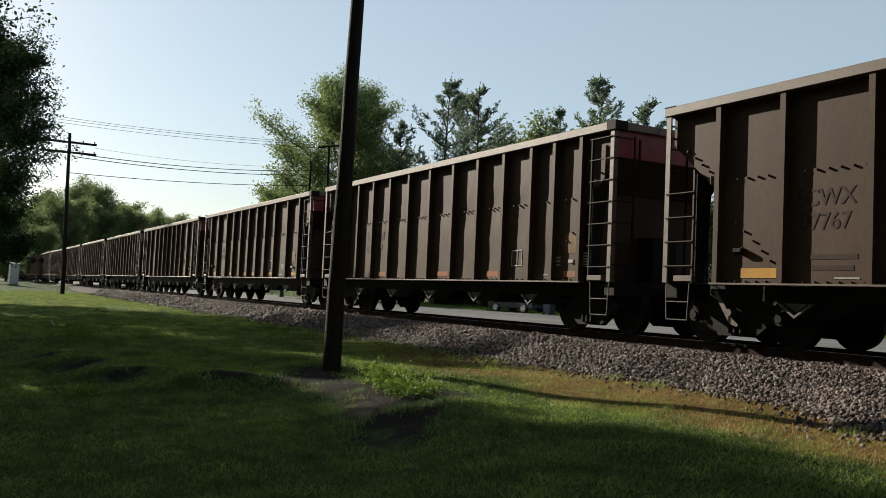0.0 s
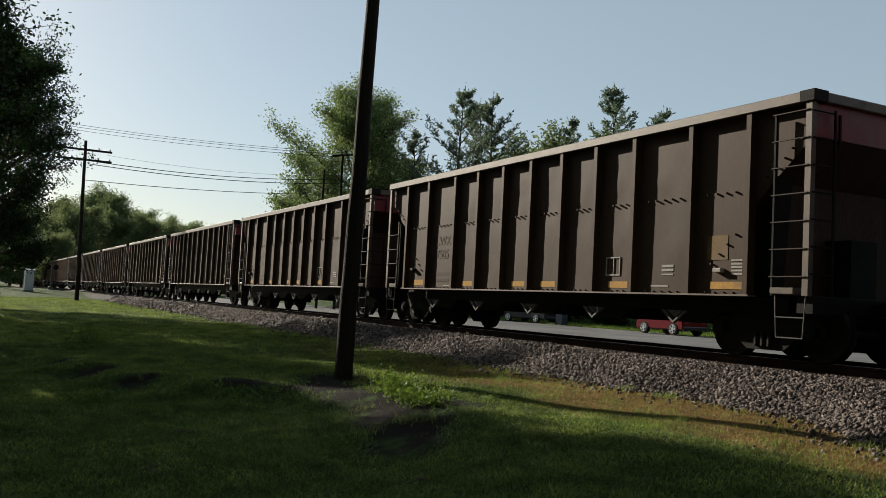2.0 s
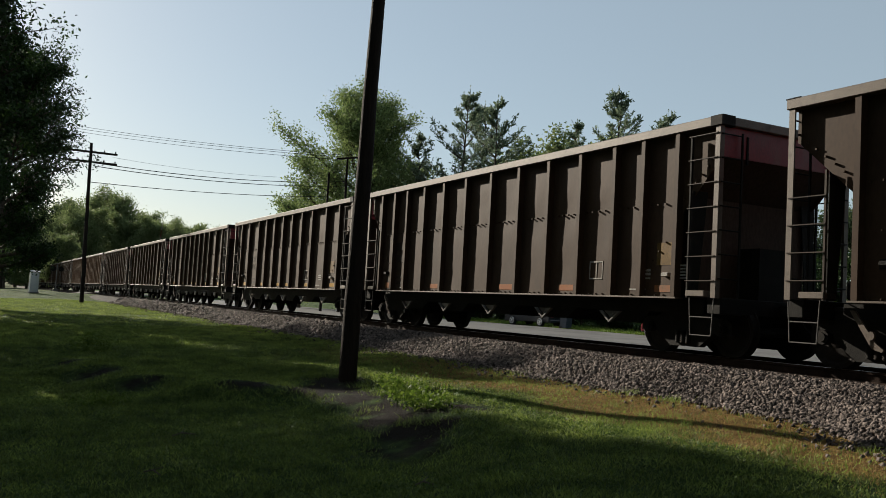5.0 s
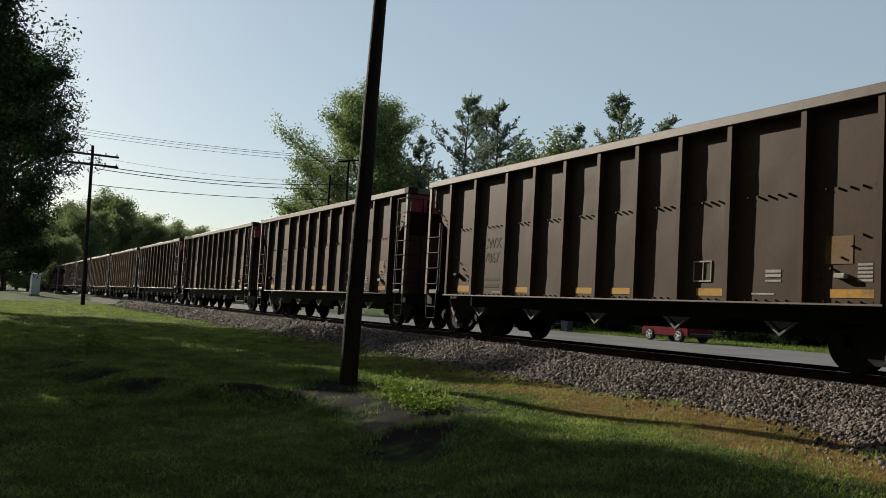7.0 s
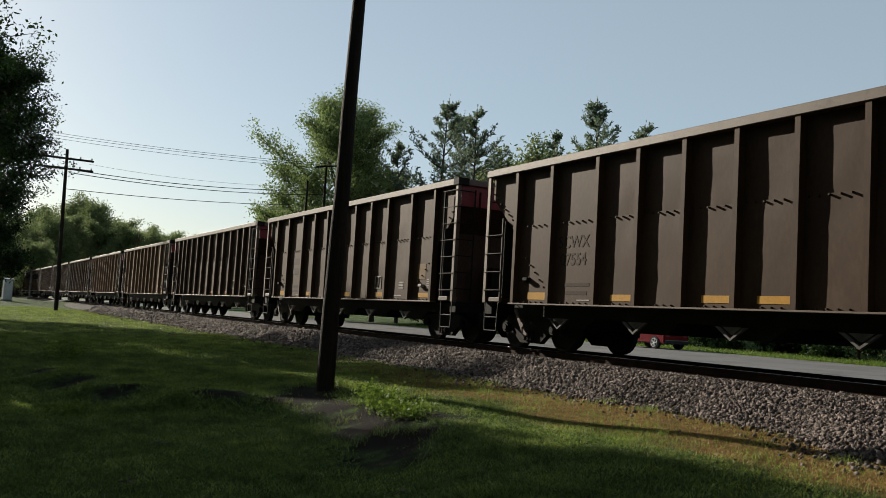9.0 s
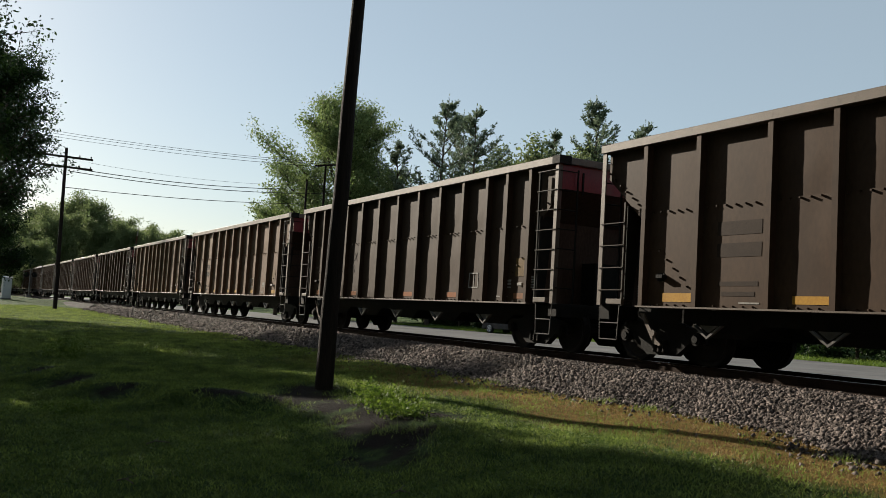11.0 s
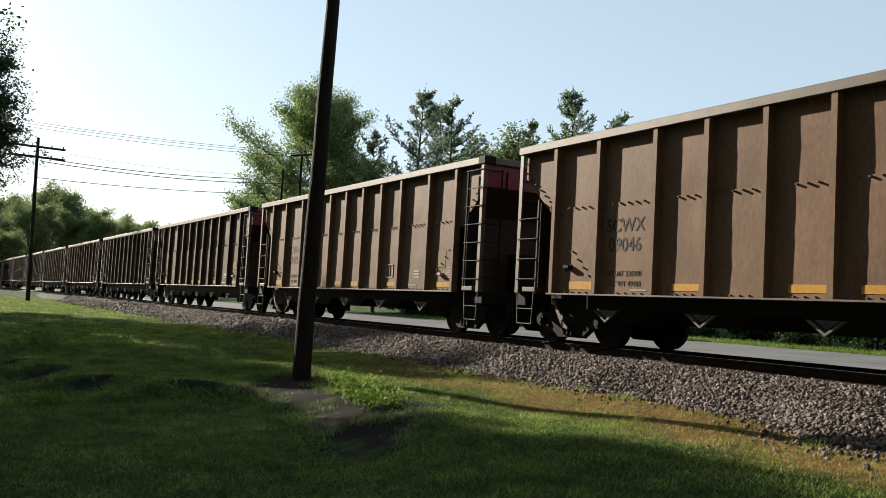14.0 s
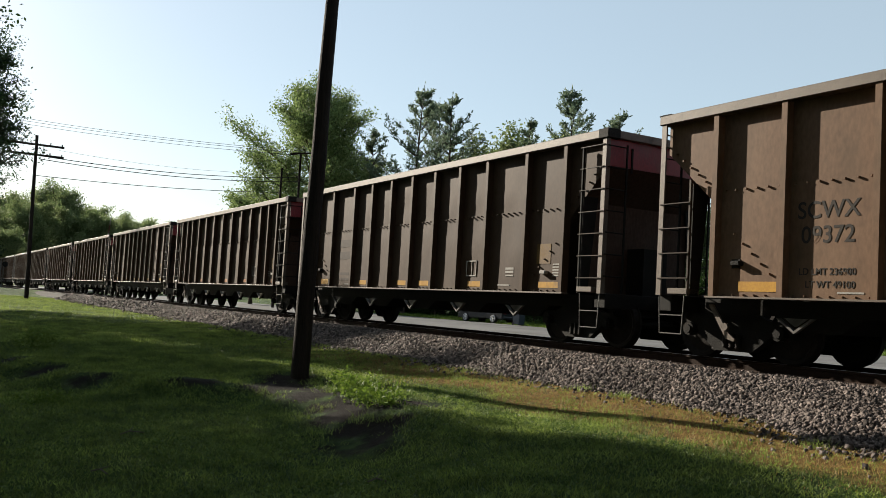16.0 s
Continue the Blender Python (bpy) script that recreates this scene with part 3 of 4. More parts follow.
    for flip in (0, 1):
        def fx(x):
            return LONG - x if flip else x
        part("end_sheet", blk(*sorted((fx(0.10), fx(0.125))), -HALF + DEEP, HALF - DEEP, 3.34, 3.86), RED, car, "faded red upper end panel")
        for s in (-1, 1):
            part("corner_cap", blk(*sorted((fx(-0.012), fx(0.26))), *sorted((s * (HALF + 0.004), s * (HALF - 0.3))), 3.985 if flip == 0 else 3.835, 4.012, bevel=0.008), BLACK, car, "black steel corner cap")
        part("end_chord", blk(*sorted((fx(0.0), fx(0.2))), -HALF + DEEP + 0.015, HALF - DEEP - 0.015, 3.845, 3.995, bevel=0.012), CHORD, car)
        bm = slab(bmesh.new(), [(fx(0.10), 3.36), (fx(2.85), 0.95), (fx(2.87), 0.97), (fx(0.125), 3.375)], "y", -HALF + DEEP + 0.012, HALF - DEEP - 0.012)
        part("slope_sheet", bm, SLOPE, car, "dark rusty sloped end sheet")
        part("bracket", blk(*sorted((fx(0.08), fx(0.10))), -0.93, -0.89, 3.25, 3.72), BLACK, car)
        bm = blk(*sorted((fx(0.02), fx(0.32))), -HALF + 0.12, HALF - 0.12, 0.72, 0.99, bevel=0.01)
        part("end_sill", bm, BLACK, car)
        bm = blk(*sorted((fx(-0.35), fx(0.1))), -0.11, 0.11, 0.74, 0.94, bevel=0.03)
        block(bm, *sorted((fx(-0.66), fx(-0.33))), -0.16, 0.14, 0.70, 0.98, bevel=0.05)
        part("coupler", bm, BLACK, car, "black knuckle coupler")
        bm = bmesh.new()
        p = [Vector((fx(0.0 - 0.64 * u), 0.35, 0.72 - 0.28 * math.sin(math.pi * min(u, 0.9)))) for u in (0, 0.25, 0.5, 0.75, 1.0)]
        for u, v in zip(p, p[1:]):
            rod(bm, u, v, 0.02, n=6)
        part("air_hose", bm, BLACK, car)
        bm = blk(*sorted((fx(0.32), fx(1.5))), -0.3, 0.3, 0.99, 1.9 if flip else 1.35)
        part("bolster_web", bm, BLACK, car)
        if flip:
            part("bulkhead", blk(LONG - 0.80, LONG - 0.78, -1.28, 1.28, 1.0, 2.72), SLOPE, car, "dark rusty bulkhead plate")
    bm = bmesh.new()
    block(bm, 0.55, 0.95, -0.9, -0.45, 1.0, 1.30, bevel=0.05)
    rod(bm, (0.9, -0.95, 1.2), (1.15, -0.95, 1.2), 0.10, n=12)
    rod(bm, (0.5, -0.55, 1.42), (1.1, -0.55, 1.42), 0.05, n=8)
    part("brake_valve", bm, BLACK, car, "grimy brake valve and cylinder")
    bm = bmesh.new()
    for i in range(16):
        u, v = 2 * math.pi * i / 16, 2 * math.pi * (i + 1) / 16
        rod(bm, (0.03, 0.55 + 0.26 * math.cos(u), 2.3 + 0.26 * math.sin(u)), (0.03, 0.55 + 0.26 * math.cos(v), 2.3 + 0.26 * math.sin(v)), 0.014, n=5)
    for i in range(4):
        u = math.pi / 2 * i
        rod(bm, (0.04, 0.55, 2.3), (0.03, 0.55 + 0.26 * math.cos(u), 2.3 + 0.26 * math.sin(u)), 0.01, n=5)
    part("hand_brake", bm, BLACK, car, "dark hand brake wheel")
    part("center_sill", blk(0.3, LONG - 0.3, -0.33, 0.33, 0.62, 1.0, bevel=0.01), BLACK, car)
    for k in range(5):
        x = 2.83 + 2.3 * k
        bm = slab(bmesh.new(), [(-1.08, 0.955), (1.08, 0.955), (0.34, 0.50), (-0.34, 0.50)], "y", -1.10, 1.10)
        part("discharge_chute", bm, BLACK, car).location = (x, 0, 0)
        for s in (-1, 1):
            bm = bmesh.new()
            for q in (-1, 1):
                slab(bm, [(q * 0.33, 0.70), (q * 0.27, 0.70), (0.0, 0.52), (0.0, 0.475)], "y", *sorted((s * 1.26, s * 1.32)))
            slab(bm, [(-0.20, 0.70), (0.20, 0.70), (0.02, 0.58), (-0.02, 0.58)], "y", *sorted((s * 1.265, s * 1.28)))
            part("gate_bracket", bm, GREYBAR, car, "bare grey triangular gate bracket").location = (x - 0.25, 0, 0)
    for x in (1.265, LONG - 1.265):
        truck(car, x)
    bm = slab(bmesh.new(), [(0.98, 0.86), (1.06, 0.86), (1.40, 0.42), (1.52, 0.34), (1.50, 0.30), (1.34, 0.34)], "y", -1.33, -1.29)
    rod(bm, (1.34, -1.31, 0.52), (1.34, -1.36, 0.52), 0.06, n=10)
    part("brake_lever", bm, CHORD, car, "worn diagonal brake lever plate")
    # reflective patches and stencilled plates on both sides
    paint = YELLOW if kind == "wide" else ORANGE
    for s in (-1, 1):
        y = s * (HALF - DEEP + 0.002)
        for k in ((0, 2, 4, 5, 7, 9) if kind == "wide" else (0, 3, 6, 8, 11)):
            u, v = ribs[k] + 0.06, ribs[k + 1] - 0.06
            if s > 0:
                u, v = LONG - v, LONG - u
            part("reflective_patch", blk(u + 0.32 * (v - u), v - 0.05, *sorted((y, y + s * 0.016)), 1.07, 1.19 if k else 1.22), paint, car, "grimy yellow reflective patch" if kind == "wide" else "grimy orange reflective patch")
        k = -4
        u = ribs[k] + 0.30
        bm = bmesh.new()
        for z0, z1, x0, x1 in ((1.30, 1.325, u, u + 0.42), (1.63, 1.655, u, u + 0.42), (1.325, 1.63, u, u + 0.02), (1.325, 1.63, u + 0.40, u + 0.42), (1.325, 1.63, u + 0.22, u + 0.235)):
            block(bm, x0, x1, *sorted((y, y + s * 0.016)), z0, z1)
        part("routing_frame", bm, WHITE, car, "white painted square frame")
        u = ribs[-3] + 0.72
        bm = bmesh.new()
        for q, z in enumerate((1.30, 1.37, 1.44)):
            block(bm, u, u + 0.30, *sorted((y, y + s * 0.016)), z, z + (0.045 if q else 0.03))
        block(bm, ribs[-3] + 0.45, ribs[-3] + 0.90, *sorted((y, y + s * 0.016)), 1.10, 1.125)
        tagged(part("stencil_block", bm, WHITE, car, "white stencilled lines"), kind="stuff")
        u = ribs[-2] + 0.88
        bm = bmesh.new()
        for q in range(5):
            block(bm, u, u + 0.24, *sorted((y, y + s * 0.016)), 1.30 + 0.055 * q, 1.33 + 0.055 * q)
        tagged(part("data_plate", bm, WHITE, car, "small white lined data plate"), kind="stuff")
        part("warning_panel", blk(ribs[-2] + 0.34, ribs[-2] + 0.80, *sorted((y, y + s * 0.015)), 1.55, 1.95), FADEDYELLOW, car, "faded yellow warning panel")
        u = ribs[-2] + 0.55
        bm = blk(u, u + 0.18, *sorted((y, y + s * 0.10)), 1.34, 1.41, bevel=0.01)
        part("lamp_bracket", bm, WHITE, car, "small pale bracket")
        u = ribs[0] + 0.30
        bm = blk(u, u + 0.16, *sorted((y, y + s * 0.02)), 1.42, 1.56)
        block(bm, u + 0.05, u + 0.22, *sorted((y, y + s * 0.12)), 1.46, 1.53, bevel=0.01)
        part("latch", bm, BLACK, car, "small dark latch box")
        bm = blk(ribs[1] + 0.35 + (0.5 if kind == "wide" else 0.05), ribs[1] + 0.75 + (0.5 if kind == "wide" else 0.02), *sorted((y, y + s * 0.016)), 1.06, 1.085)
        part("stencil_block", bm, WHITE, car)
    return car


def numbered(car, kind, number, material):
    """The reporting mark and weights, on the near side; bars where they cannot be read."""
    y = -(HALF - DEEP + 0.016)
    ribs = RIBS[kind]
    if kind == "wide":
        xs = [(ribs[1] + ribs[2]) / 2 - 0.06] * 2
        if number:
            lettering("SCWX", 0.34, xs[0], 2.12, y, car, material, "stencilled reporting mark SCWX")
            lettering(number, 0.34, xs[0], 1.77, y, car, material, "stencilled car number " + number)
            if material is INK:
                lettering("LD LMT 236900", 0.135, xs[0], 1.32, y, car, material)
                lettering("LT WT 49100", 0.135, xs[0] + 0.05, 1.14, y, car, material)
                return
    elif number:
        x = ribs[3]
        for w, z in (("SC", 2.12), (number[:2], 1.77)):
            lettering(w, 0.34, x - 0.36, z, y, car, material, "stencilled " + w)
        for w, z in (("WX", 2.12), (number[-2:], 1.77)):
            lettering(w, 0.34, x + 0.40, z, y, car, material, "stencilled " + w)
    x = (ribs[1] + ribs[2]) / 2 + 0.08
    bm = bmesh.new()
    for z, w in ((1.34, 0.4), (1.18, 0.34)):
        block(bm, x - w, x + w, y - 0.001, y + 0.02, z, z + 0.07)
    if not number:
        for z in (1.80, 2.15):
            block(bm, x - 0.45, x + 0.45, y - 0.001, y + 0.02, z, z + 0.22)
    tagged(part("stencil_block", bm, FADED, car, "faded unreadable stencilled lines"), kind="stuff")


START, SPEED = -11.65, 10.15
NUMBERS = {0: "07767", -1: "06089", -2: "07505", -5: "07867", -6: "07554", -8: "06090", -9: "09046", -10: "09372"}
EVEN = {-1, -4, -8, -12, -17, -21}
masters = {k: hopper_car(k) for k in ("wide", "even")}
cars = []
for n in range(1, -27, -1):
    kind = "even" if n in EVEN else "wide"
    m = pose(START + PITCH * n, TRACK_Y, RAIL_Z)
    if n == 1 or n == -1:
        car = masters[kind]
        car.matrix_basis = m
    else:
        car = copy_thing(masters[kind], m)
    if n == -1:
        tagged(car, "dusty brown steel hopper car with closely set ribs")
    cars.append((n, kind, car))
for n, kind, car in cars:
    num = NUMBERS.get(n, "")
    numbered(car, kind, num, INK if n in (-9, -10) else FADED)
for n, kind, car in cars:
    if kind == "even":
        tagged(car, "dusty brown steel hopper car with closely set ribs")
    if n in (-9, -10):
        for o in car.children_recursive:
            if o.type == "MESH" and o.material_slots[0].material is STEEL:
                o.material_slots[0].link = "OBJECT"
                o.material_slots[0].material = TAN
        tagged(car, "tan-brown steel hopper car, red end, dark stencilled number")


# ---- trees ----
def leaves(name, centres, spread, per, size, material, seed, flat=0.8):
    """Small folded leaves strewn round clump centres."""
    rs = np.random.RandomState(seed)
    C = np.repeat(np.asarray(centres, float), per, 0)
    n = len(C)
    P = C + rs.normal(0, 1, (n, 3)) * np.array([spread, spread, spread * flat])
    a = rs.normal(0, 1, (n, 3))
    a /= np.linalg.norm(a, axis=1)[:, None]
    b = np.cross(a, rs.normal(0, 1, (n, 3)))
    b /= np.linalg.norm(b, axis=1)[:, None] + 1e-9
    s = size * rs.uniform(0.6, 1.4, (n, 1))
    V = np.stack([P - a * s, P + b * s * 0.5, P + a * s, P - b * s * 0.5], 1)
    F = np.arange(4 * n).reshape(n, 4)
    return np_mesh(name, V.reshape(-1, 3), F, material)


def bent(r, start, way, length, bits, wander, lift):
    pts = [Vector(start)]
    d = Vector(way).normalized()
    for i in range(bits):
        d = (d + Vector((r.gauss(0, wander), r.gauss(0, wander), r.gauss(0, wander * 0.6) + lift))).normalized()
        pts.append(pts[-1] + d * length / bits)
    return pts


def broadleaf(seed, tall, wide, bare, limbs, twigs, per, leaf, spread, material, label, trunk_r=0.3):
    """Trunk, limbs that follow an egg-shaped crown, twigs, and leaves at their ends."""
    r = random.Random(seed)
    V, F, tips = [], [], []
    stem = bent(r, (0, 0, -0.2), (0, 0, 1), tall * 0.9, 9, 0.05, 0.05)
    tube(V, F, stem, [trunk_r * (1.25 if i == 0 else 1) * (1 - 0.92 * i / 9) + 0.02 for i in range(10)], 8)
    for k in range(limbs):
        f = (k + r.uniform(0, 1)) / limbs
        h = bare + (0.92 - bare) * f
        i = min(8, int(h / 0.9 * 9))
        at = stem[i].lerp(stem[i + 1], h / 0.9 * 9 - i)
        reach = wide * (math.sin(math.pi * (0.16 + 0.72 * f)) ** 0.6) * r.uniform(0.72, 1.12)
        a = k * 2.4 + r.uniform(-0.5, 0.5)
        limb = bent(r, at, (math.cos(a), math.sin(a), 0.25 + 0.9 * f), reach, 5, 0.16, 0.06)
        rr = trunk_r * 0.42 * (1 - 0.6 * f)
        tube(V, F, limb, [rr * (1 - 0.85 * j / 5) + 0.012 for j in range(6)], 5)
        for q in range(twigs):
            g = r.uniform(0.3, 1.0)
            j = min(4, int(g * 5))
            s = limb[j].lerp(limb[j + 1], g * 5 - j)
            w = (limb[j + 1] - limb[j]).normalized() + Vector((r.gauss(0, 0.7), r.gauss(0, 0.7), r.gauss(0.1, 0.5)))
            tw = bent(r, s, w, reach * r.uniform(0.15, 0.38), 3, 0.25, 0.02)
            tube(V, F, tw, [rr * 0.3 * (1 - j / 3.4) + 0.006 for j in range(4)], 4)
            tips += [tw[1], tw[2], tw[3], tw[3]]
        tips.append(limb[-1])
    tree = thing("tree", label, "tree")
    quad = np_mesh("trunk", V, F, BARK)
    o = new("trunk", quad)
    o.parent = tree
    o = new("crown", leaves("crown", [tuple(t) for t in tips], spread, per, leaf, material, seed + 1))
    o.parent = tree
    return tree


def needles(name, sprays, per, long, seed):
    """Thin needle blades set fanwise along short sprays (start, end)."""
    rs = np.random.RandomState(seed)
    A = np.repeat(np.array([p[0] for p in sprays]), per, 0)
    B = np.repeat(np.array([p[1] for p in sprays]), per, 0)
    n = len(A)
    u = rs.uniform(0.1, 1.05, (n, 1))
    P = A + (B - A) * u
    d = (B - A) / (np.linalg.norm(B - A, axis=1)[:, None] + 1e-6) + rs.normal(0, 0.75, (n, 3)) * np.array([1, 1, 0.6])
    d /= np.linalg.norm(d, axis=1)[:, None]
    w = np.cross(d, rs.normal(0, 1, (n, 3)))
    w /= np.linalg.norm(w, axis=1)[:, None] + 1e-6
    s = long * rs.uniform(0.6, 1.3, (n, 1))
    V = np.stack([P, P + d * s * 0.55 + w * s * 0.17, P + d * s, P + d * s * 0.55 - w * s * 0.17], 1)
    return np_mesh(name, V.reshape(-1, 3), np.arange(4 * n).reshape(n, 4), NEEDLE)


def pine(seed, tall, wide, label, point, bare=0.12, per=9, leaf=0.32):
    """A straight stem with whorls of upswept, gappy boughs that carry sprays of needles."""
    r = random.Random(seed)
    V, F, sprays = [], [], []
    stem = bent(r, (0, 0, -0.2), (0, 0, 1), tall, 10, 0.02, 0.05)
    tube(V, F, stem, [0.24 * (1 - 0.95 * i / 10) + 0.015 for i in range(11)], 7)
    sprays.append((tuple(stem[9]), tuple(stem[10] + Vector((0, 0, 0.3)))))
    h = bare
    while h < 0.985:
        i = min(9, int(h * 10))
        at = stem[i].lerp(stem[i + 1], h * 10 - i)
        f = (h - bare) / (1 - bare)
        for k in range(r.choice((3, 4, 5))):
            a = r.uniform(0, 6.28)
            reach = (wide * (1 - f ** point) + 0.3) * r.choice((0.45, 0.75, 0.95, 1.1, 1.25)) * r.uniform(0.85, 1.1)
            br = bent(r, at, (math.cos(a), math.sin(a), 0.05 + 0.6 * f), reach, 5, 0.1, 0.11)
            tube(V, F, br, [0.05 * (1 - j / 5.5) + 0.008 for j in range(6)], 4)
            sprays.append((tuple(br[4]), tuple(br[5])))
            for j in range(2, 6):
                for q in range(4):
                    d = (br[j] - br[j - 1]).normalized() * 0.8 + Vector((r.gauss(0, 0.6), r.gauss(0, 0.6), r.gauss(0.3, 0.22)))
                    st = br[j - 1].lerp(br[j], r.uniform(0, 1))
                    tw = st + d.normalized() * r.uniform(0.3, 0.85) * (1.15 - 0.4 * f)
                    sprays.append((tuple(st), tuple(tw)))
        h += r.uniform(0.03, 0.062)
    tree = thing("pine_tree", label, "tree")
    o = new("trunk", np_mesh("trunk", V, F, BARK))
    o.parent = tree
    o = new("crown", needles("crown", sprays, per, leaf, seed + 1))
    o.parent = tree
    return tree


def at_bearing(deg, dist, turn=0, scale=1.0):
    """A place on the land by its bearing left of straight across the track."""
    x, y = -math.sin(radians(deg)) * dist, math.cos(radians(deg)) * dist
    return Matrix.Translation((x, y, float(height(x, y)) - 0.05)) @ pose(0, 0, 0, 0, 0, turn) @ Matrix.Scale(scale, 4)


def plant(tree, deg, dist, turn=0, scale=1.0):
    tree.matrix_basis = at_bearing(deg, dist, turn, scale)
    return tree


def plant_more(tree, deg, dist, turn=0, scale=1.0, label=""):
    o = copy_thing(tree, at_bearing(deg, dist, turn))
    o.scale = (scale, scale, scale)
    if label:
        tagged(o, label)
    return o


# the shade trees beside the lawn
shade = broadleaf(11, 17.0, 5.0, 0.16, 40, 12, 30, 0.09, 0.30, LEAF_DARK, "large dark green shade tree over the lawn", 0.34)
shade.matrix_basis = pose(-22.0, -1.75, -0.05, 0, 0, 20)
shade.scale = (0.62, 0.62, 0.62)
# copies beside and behind the camera stay unseen, added to shade the lawn
SHADE_SPOTS = [(-19.0, -2.4, 120, 0.52), (-40.0, 0.3, 300, 0.65), (-51.0, 0.3, 40, 0.8), (-41.0, -2.4, 100, 0.67), (-33.0, -1.4, 170, 0.5), (-17.0, -4.2, 200, 0.58), (-14.5, -6.5, 60, 0.62), (-27.0, -2.3, 250, 0.66),
               (-30, -20, 15, 1.3), (-17, -20, 80, 1.35), (-8, -9.5, 140, 1.1), (-15.5, -13.5, 10, 1.2), (3.5, -4.5, 230, 1.6), (20, -13, 310, 1.3), (-5, -22, 250, 1.5), (11, 5, 20, 1.4), (10, -15, 100, 1.5)]
for x, y, turn, sc in SHADE_SPOTS:
    o = copy_thing(shade, pose(x, y, -0.02, 0, 0, turn))
    o.scale = (sc, sc, sc)
# trees across the road
big = plant(broadleaf(21, 19.8, 8.4, 0.14, 46, 12, 42, 0.125, 0.46, LEAF_LIGHT, "tall light green broadleaf tree beyond the road", 0.42), 68.6, 90)
white = plant(pine(31, 22.3, 8.0, "tall gappy pine tree beyond the road", 1.3), 61.9, 86)
second = plant(pine(37, 22.5, 8.5, "slender gappy pine tree beyond the road", 1.1), 59.3, 89)
plant_more(white, 63.9, 93, 250, 0.86)
plant_more(white, 59.9, 91, 160, 1.0)
plant_more(second, 51.2, 92, 80, 1.06)
plant_more(second, 48.3, 96, 10, 1.0)
plant_more(white, 45.6, 97, 200, 0.84)
plant_more(second, 54.6, 99, 300, 0.98)
mid = plant(broadleaf(41, 12.4, 5.8, 0.10, 24, 10, 44, 0.14, 0.48, LEAF_WOOD, "rounded green tree in the wood beyond the road", 0.25), 55.5, 88)
for deg, dist, turn, sc in ((53.4, 94, 50, 1.32), (57.0, 96, 90, 1.25), (49.5, 96, 160, 1.0), (65.5, 96, 30, 1.1), (47, 100, 210, 0.9), (44, 92, 20, 0.8), (41, 90, 300, 0.75), (38, 88, 70, 0.8),
                            (35, 86, 130, 0.75), (31, 84, 10, 0.8), (60.5, 99, 230, 1.0), (71.5, 98, 100, 0.85), (27, 80, 50, 0.9)):
    plant_more(mid, deg, dist, turn, sc)
# undergrowth along the far verge, added with dark leaves for the wood's shadow
bush = broadleaf(51, 3.4, 2.3, 0.05, 16, 8, 34, 0.085, 0.26, LEAF_DARK, "leafy shrub, darkened as shaded understorey across the road", 0.06)
bush.matrix_basis = pose(-28.0, 42.4, float(height(-28.0, 42.4)), 0, 0, 0)
for k in range(26):
    x = -84 + 3.1 * k + 0.8 * math.sin(k * 2.3)
    y = 42.6 + 0.9 * math.sin(k * 1.7) + 0.05 * max(0, -x - 45)
    o = copy_thing(bush, pose(x, y, float(height(x, y)) - 0.1, 0, 0, 77 * k))
    o.scale = (1.05 + 0.25 * math.sin(k * 3.1),) * 3
# the wood at the end of the line
for deg, dist, turn, sc in ((77.2, 185, 0, 0.98), (78.4, 170, 70, 0.95), (79.4, 200, 140, 1.1), (80.4, 175, 210, 1.02), (81.2, 205, 40, 1.25), (82.2, 180, 250, 1.05), (83.3, 195, 120, 1.45), (84.2, 178, 30, 1.1),
                            (85.2, 200, 300, 1.3), (86.2, 185, 160, 1.0), (87.0, 205, 80, 1.1), (88.0, 190, 220, 1.1), (89.2, 210, 10, 1.2), (85.8, 165, 190, 0.7), (87.4, 160, 330, 0.8), (88.6, 158, 90, 0.85), (90.0, 165, 60, 1.0), (76.3, 215, 60, 0.8)):
    plant_more(mid, deg, dist, turn, sc, "hazy green tree at the end of the line")


# ---- poles and wires ----
def pole(name, foot, head, r0, r1, label, arms=(), reach=1.7, turn=0.0):
    foot, head = Vector(foot), Vector(head)
    ob = thing(name, label, "utility pole", "utility poles", Matrix.Translation(foot))
    top = head - foot
    V, F = [], []
    r = random.Random(int(abs(foot.x) * 10))
    n = 14
    pts = [top * (i / n) + Vector((r.gauss(0, 0.008), r.gauss(0, 0.008), 0)) for i in range(n + 1)]
    pts[0].z -= 0.3
    tube(V, F, pts, [r0 + (r1 - r0) * i / n for i in range(n + 1)], 14)
    V.append(tuple(pts[-1]))
    me = np_mesh("shaft", V, F, POLEWOOD)
    me.polygons.foreach_set("use_smooth", np.ones(len(F), bool))
    sh = new("shaft", me)
    sh.parent = ob
    for h in arms:
        c = top * (h / top.length)
        d = Vector((math.sin(radians(turn)), math.cos(radians(turn)), 0))
        bm = blk(-0.06, 0.06, -reach, reach, -0.07, 0.07, bevel=0.01)
        arm = part("cross_arm", bm, POLEWOOD, ob)
        arm.matrix_basis = Matrix.Translation(c + Vector((0.16, 0, 0))) @ pose(0, 0, 0, 0, 0, -turn)
        for q in (-0.92, -0.5, 0.5, 0.92):
            bm = rod(bmesh.new(), (0, 0, 0.07), (0, 0, 0.2), 0.035, 0.05, 8)
            part("insulator", bm, GREYBAR, arm).location = (0, q * reach, 0)
    return ob


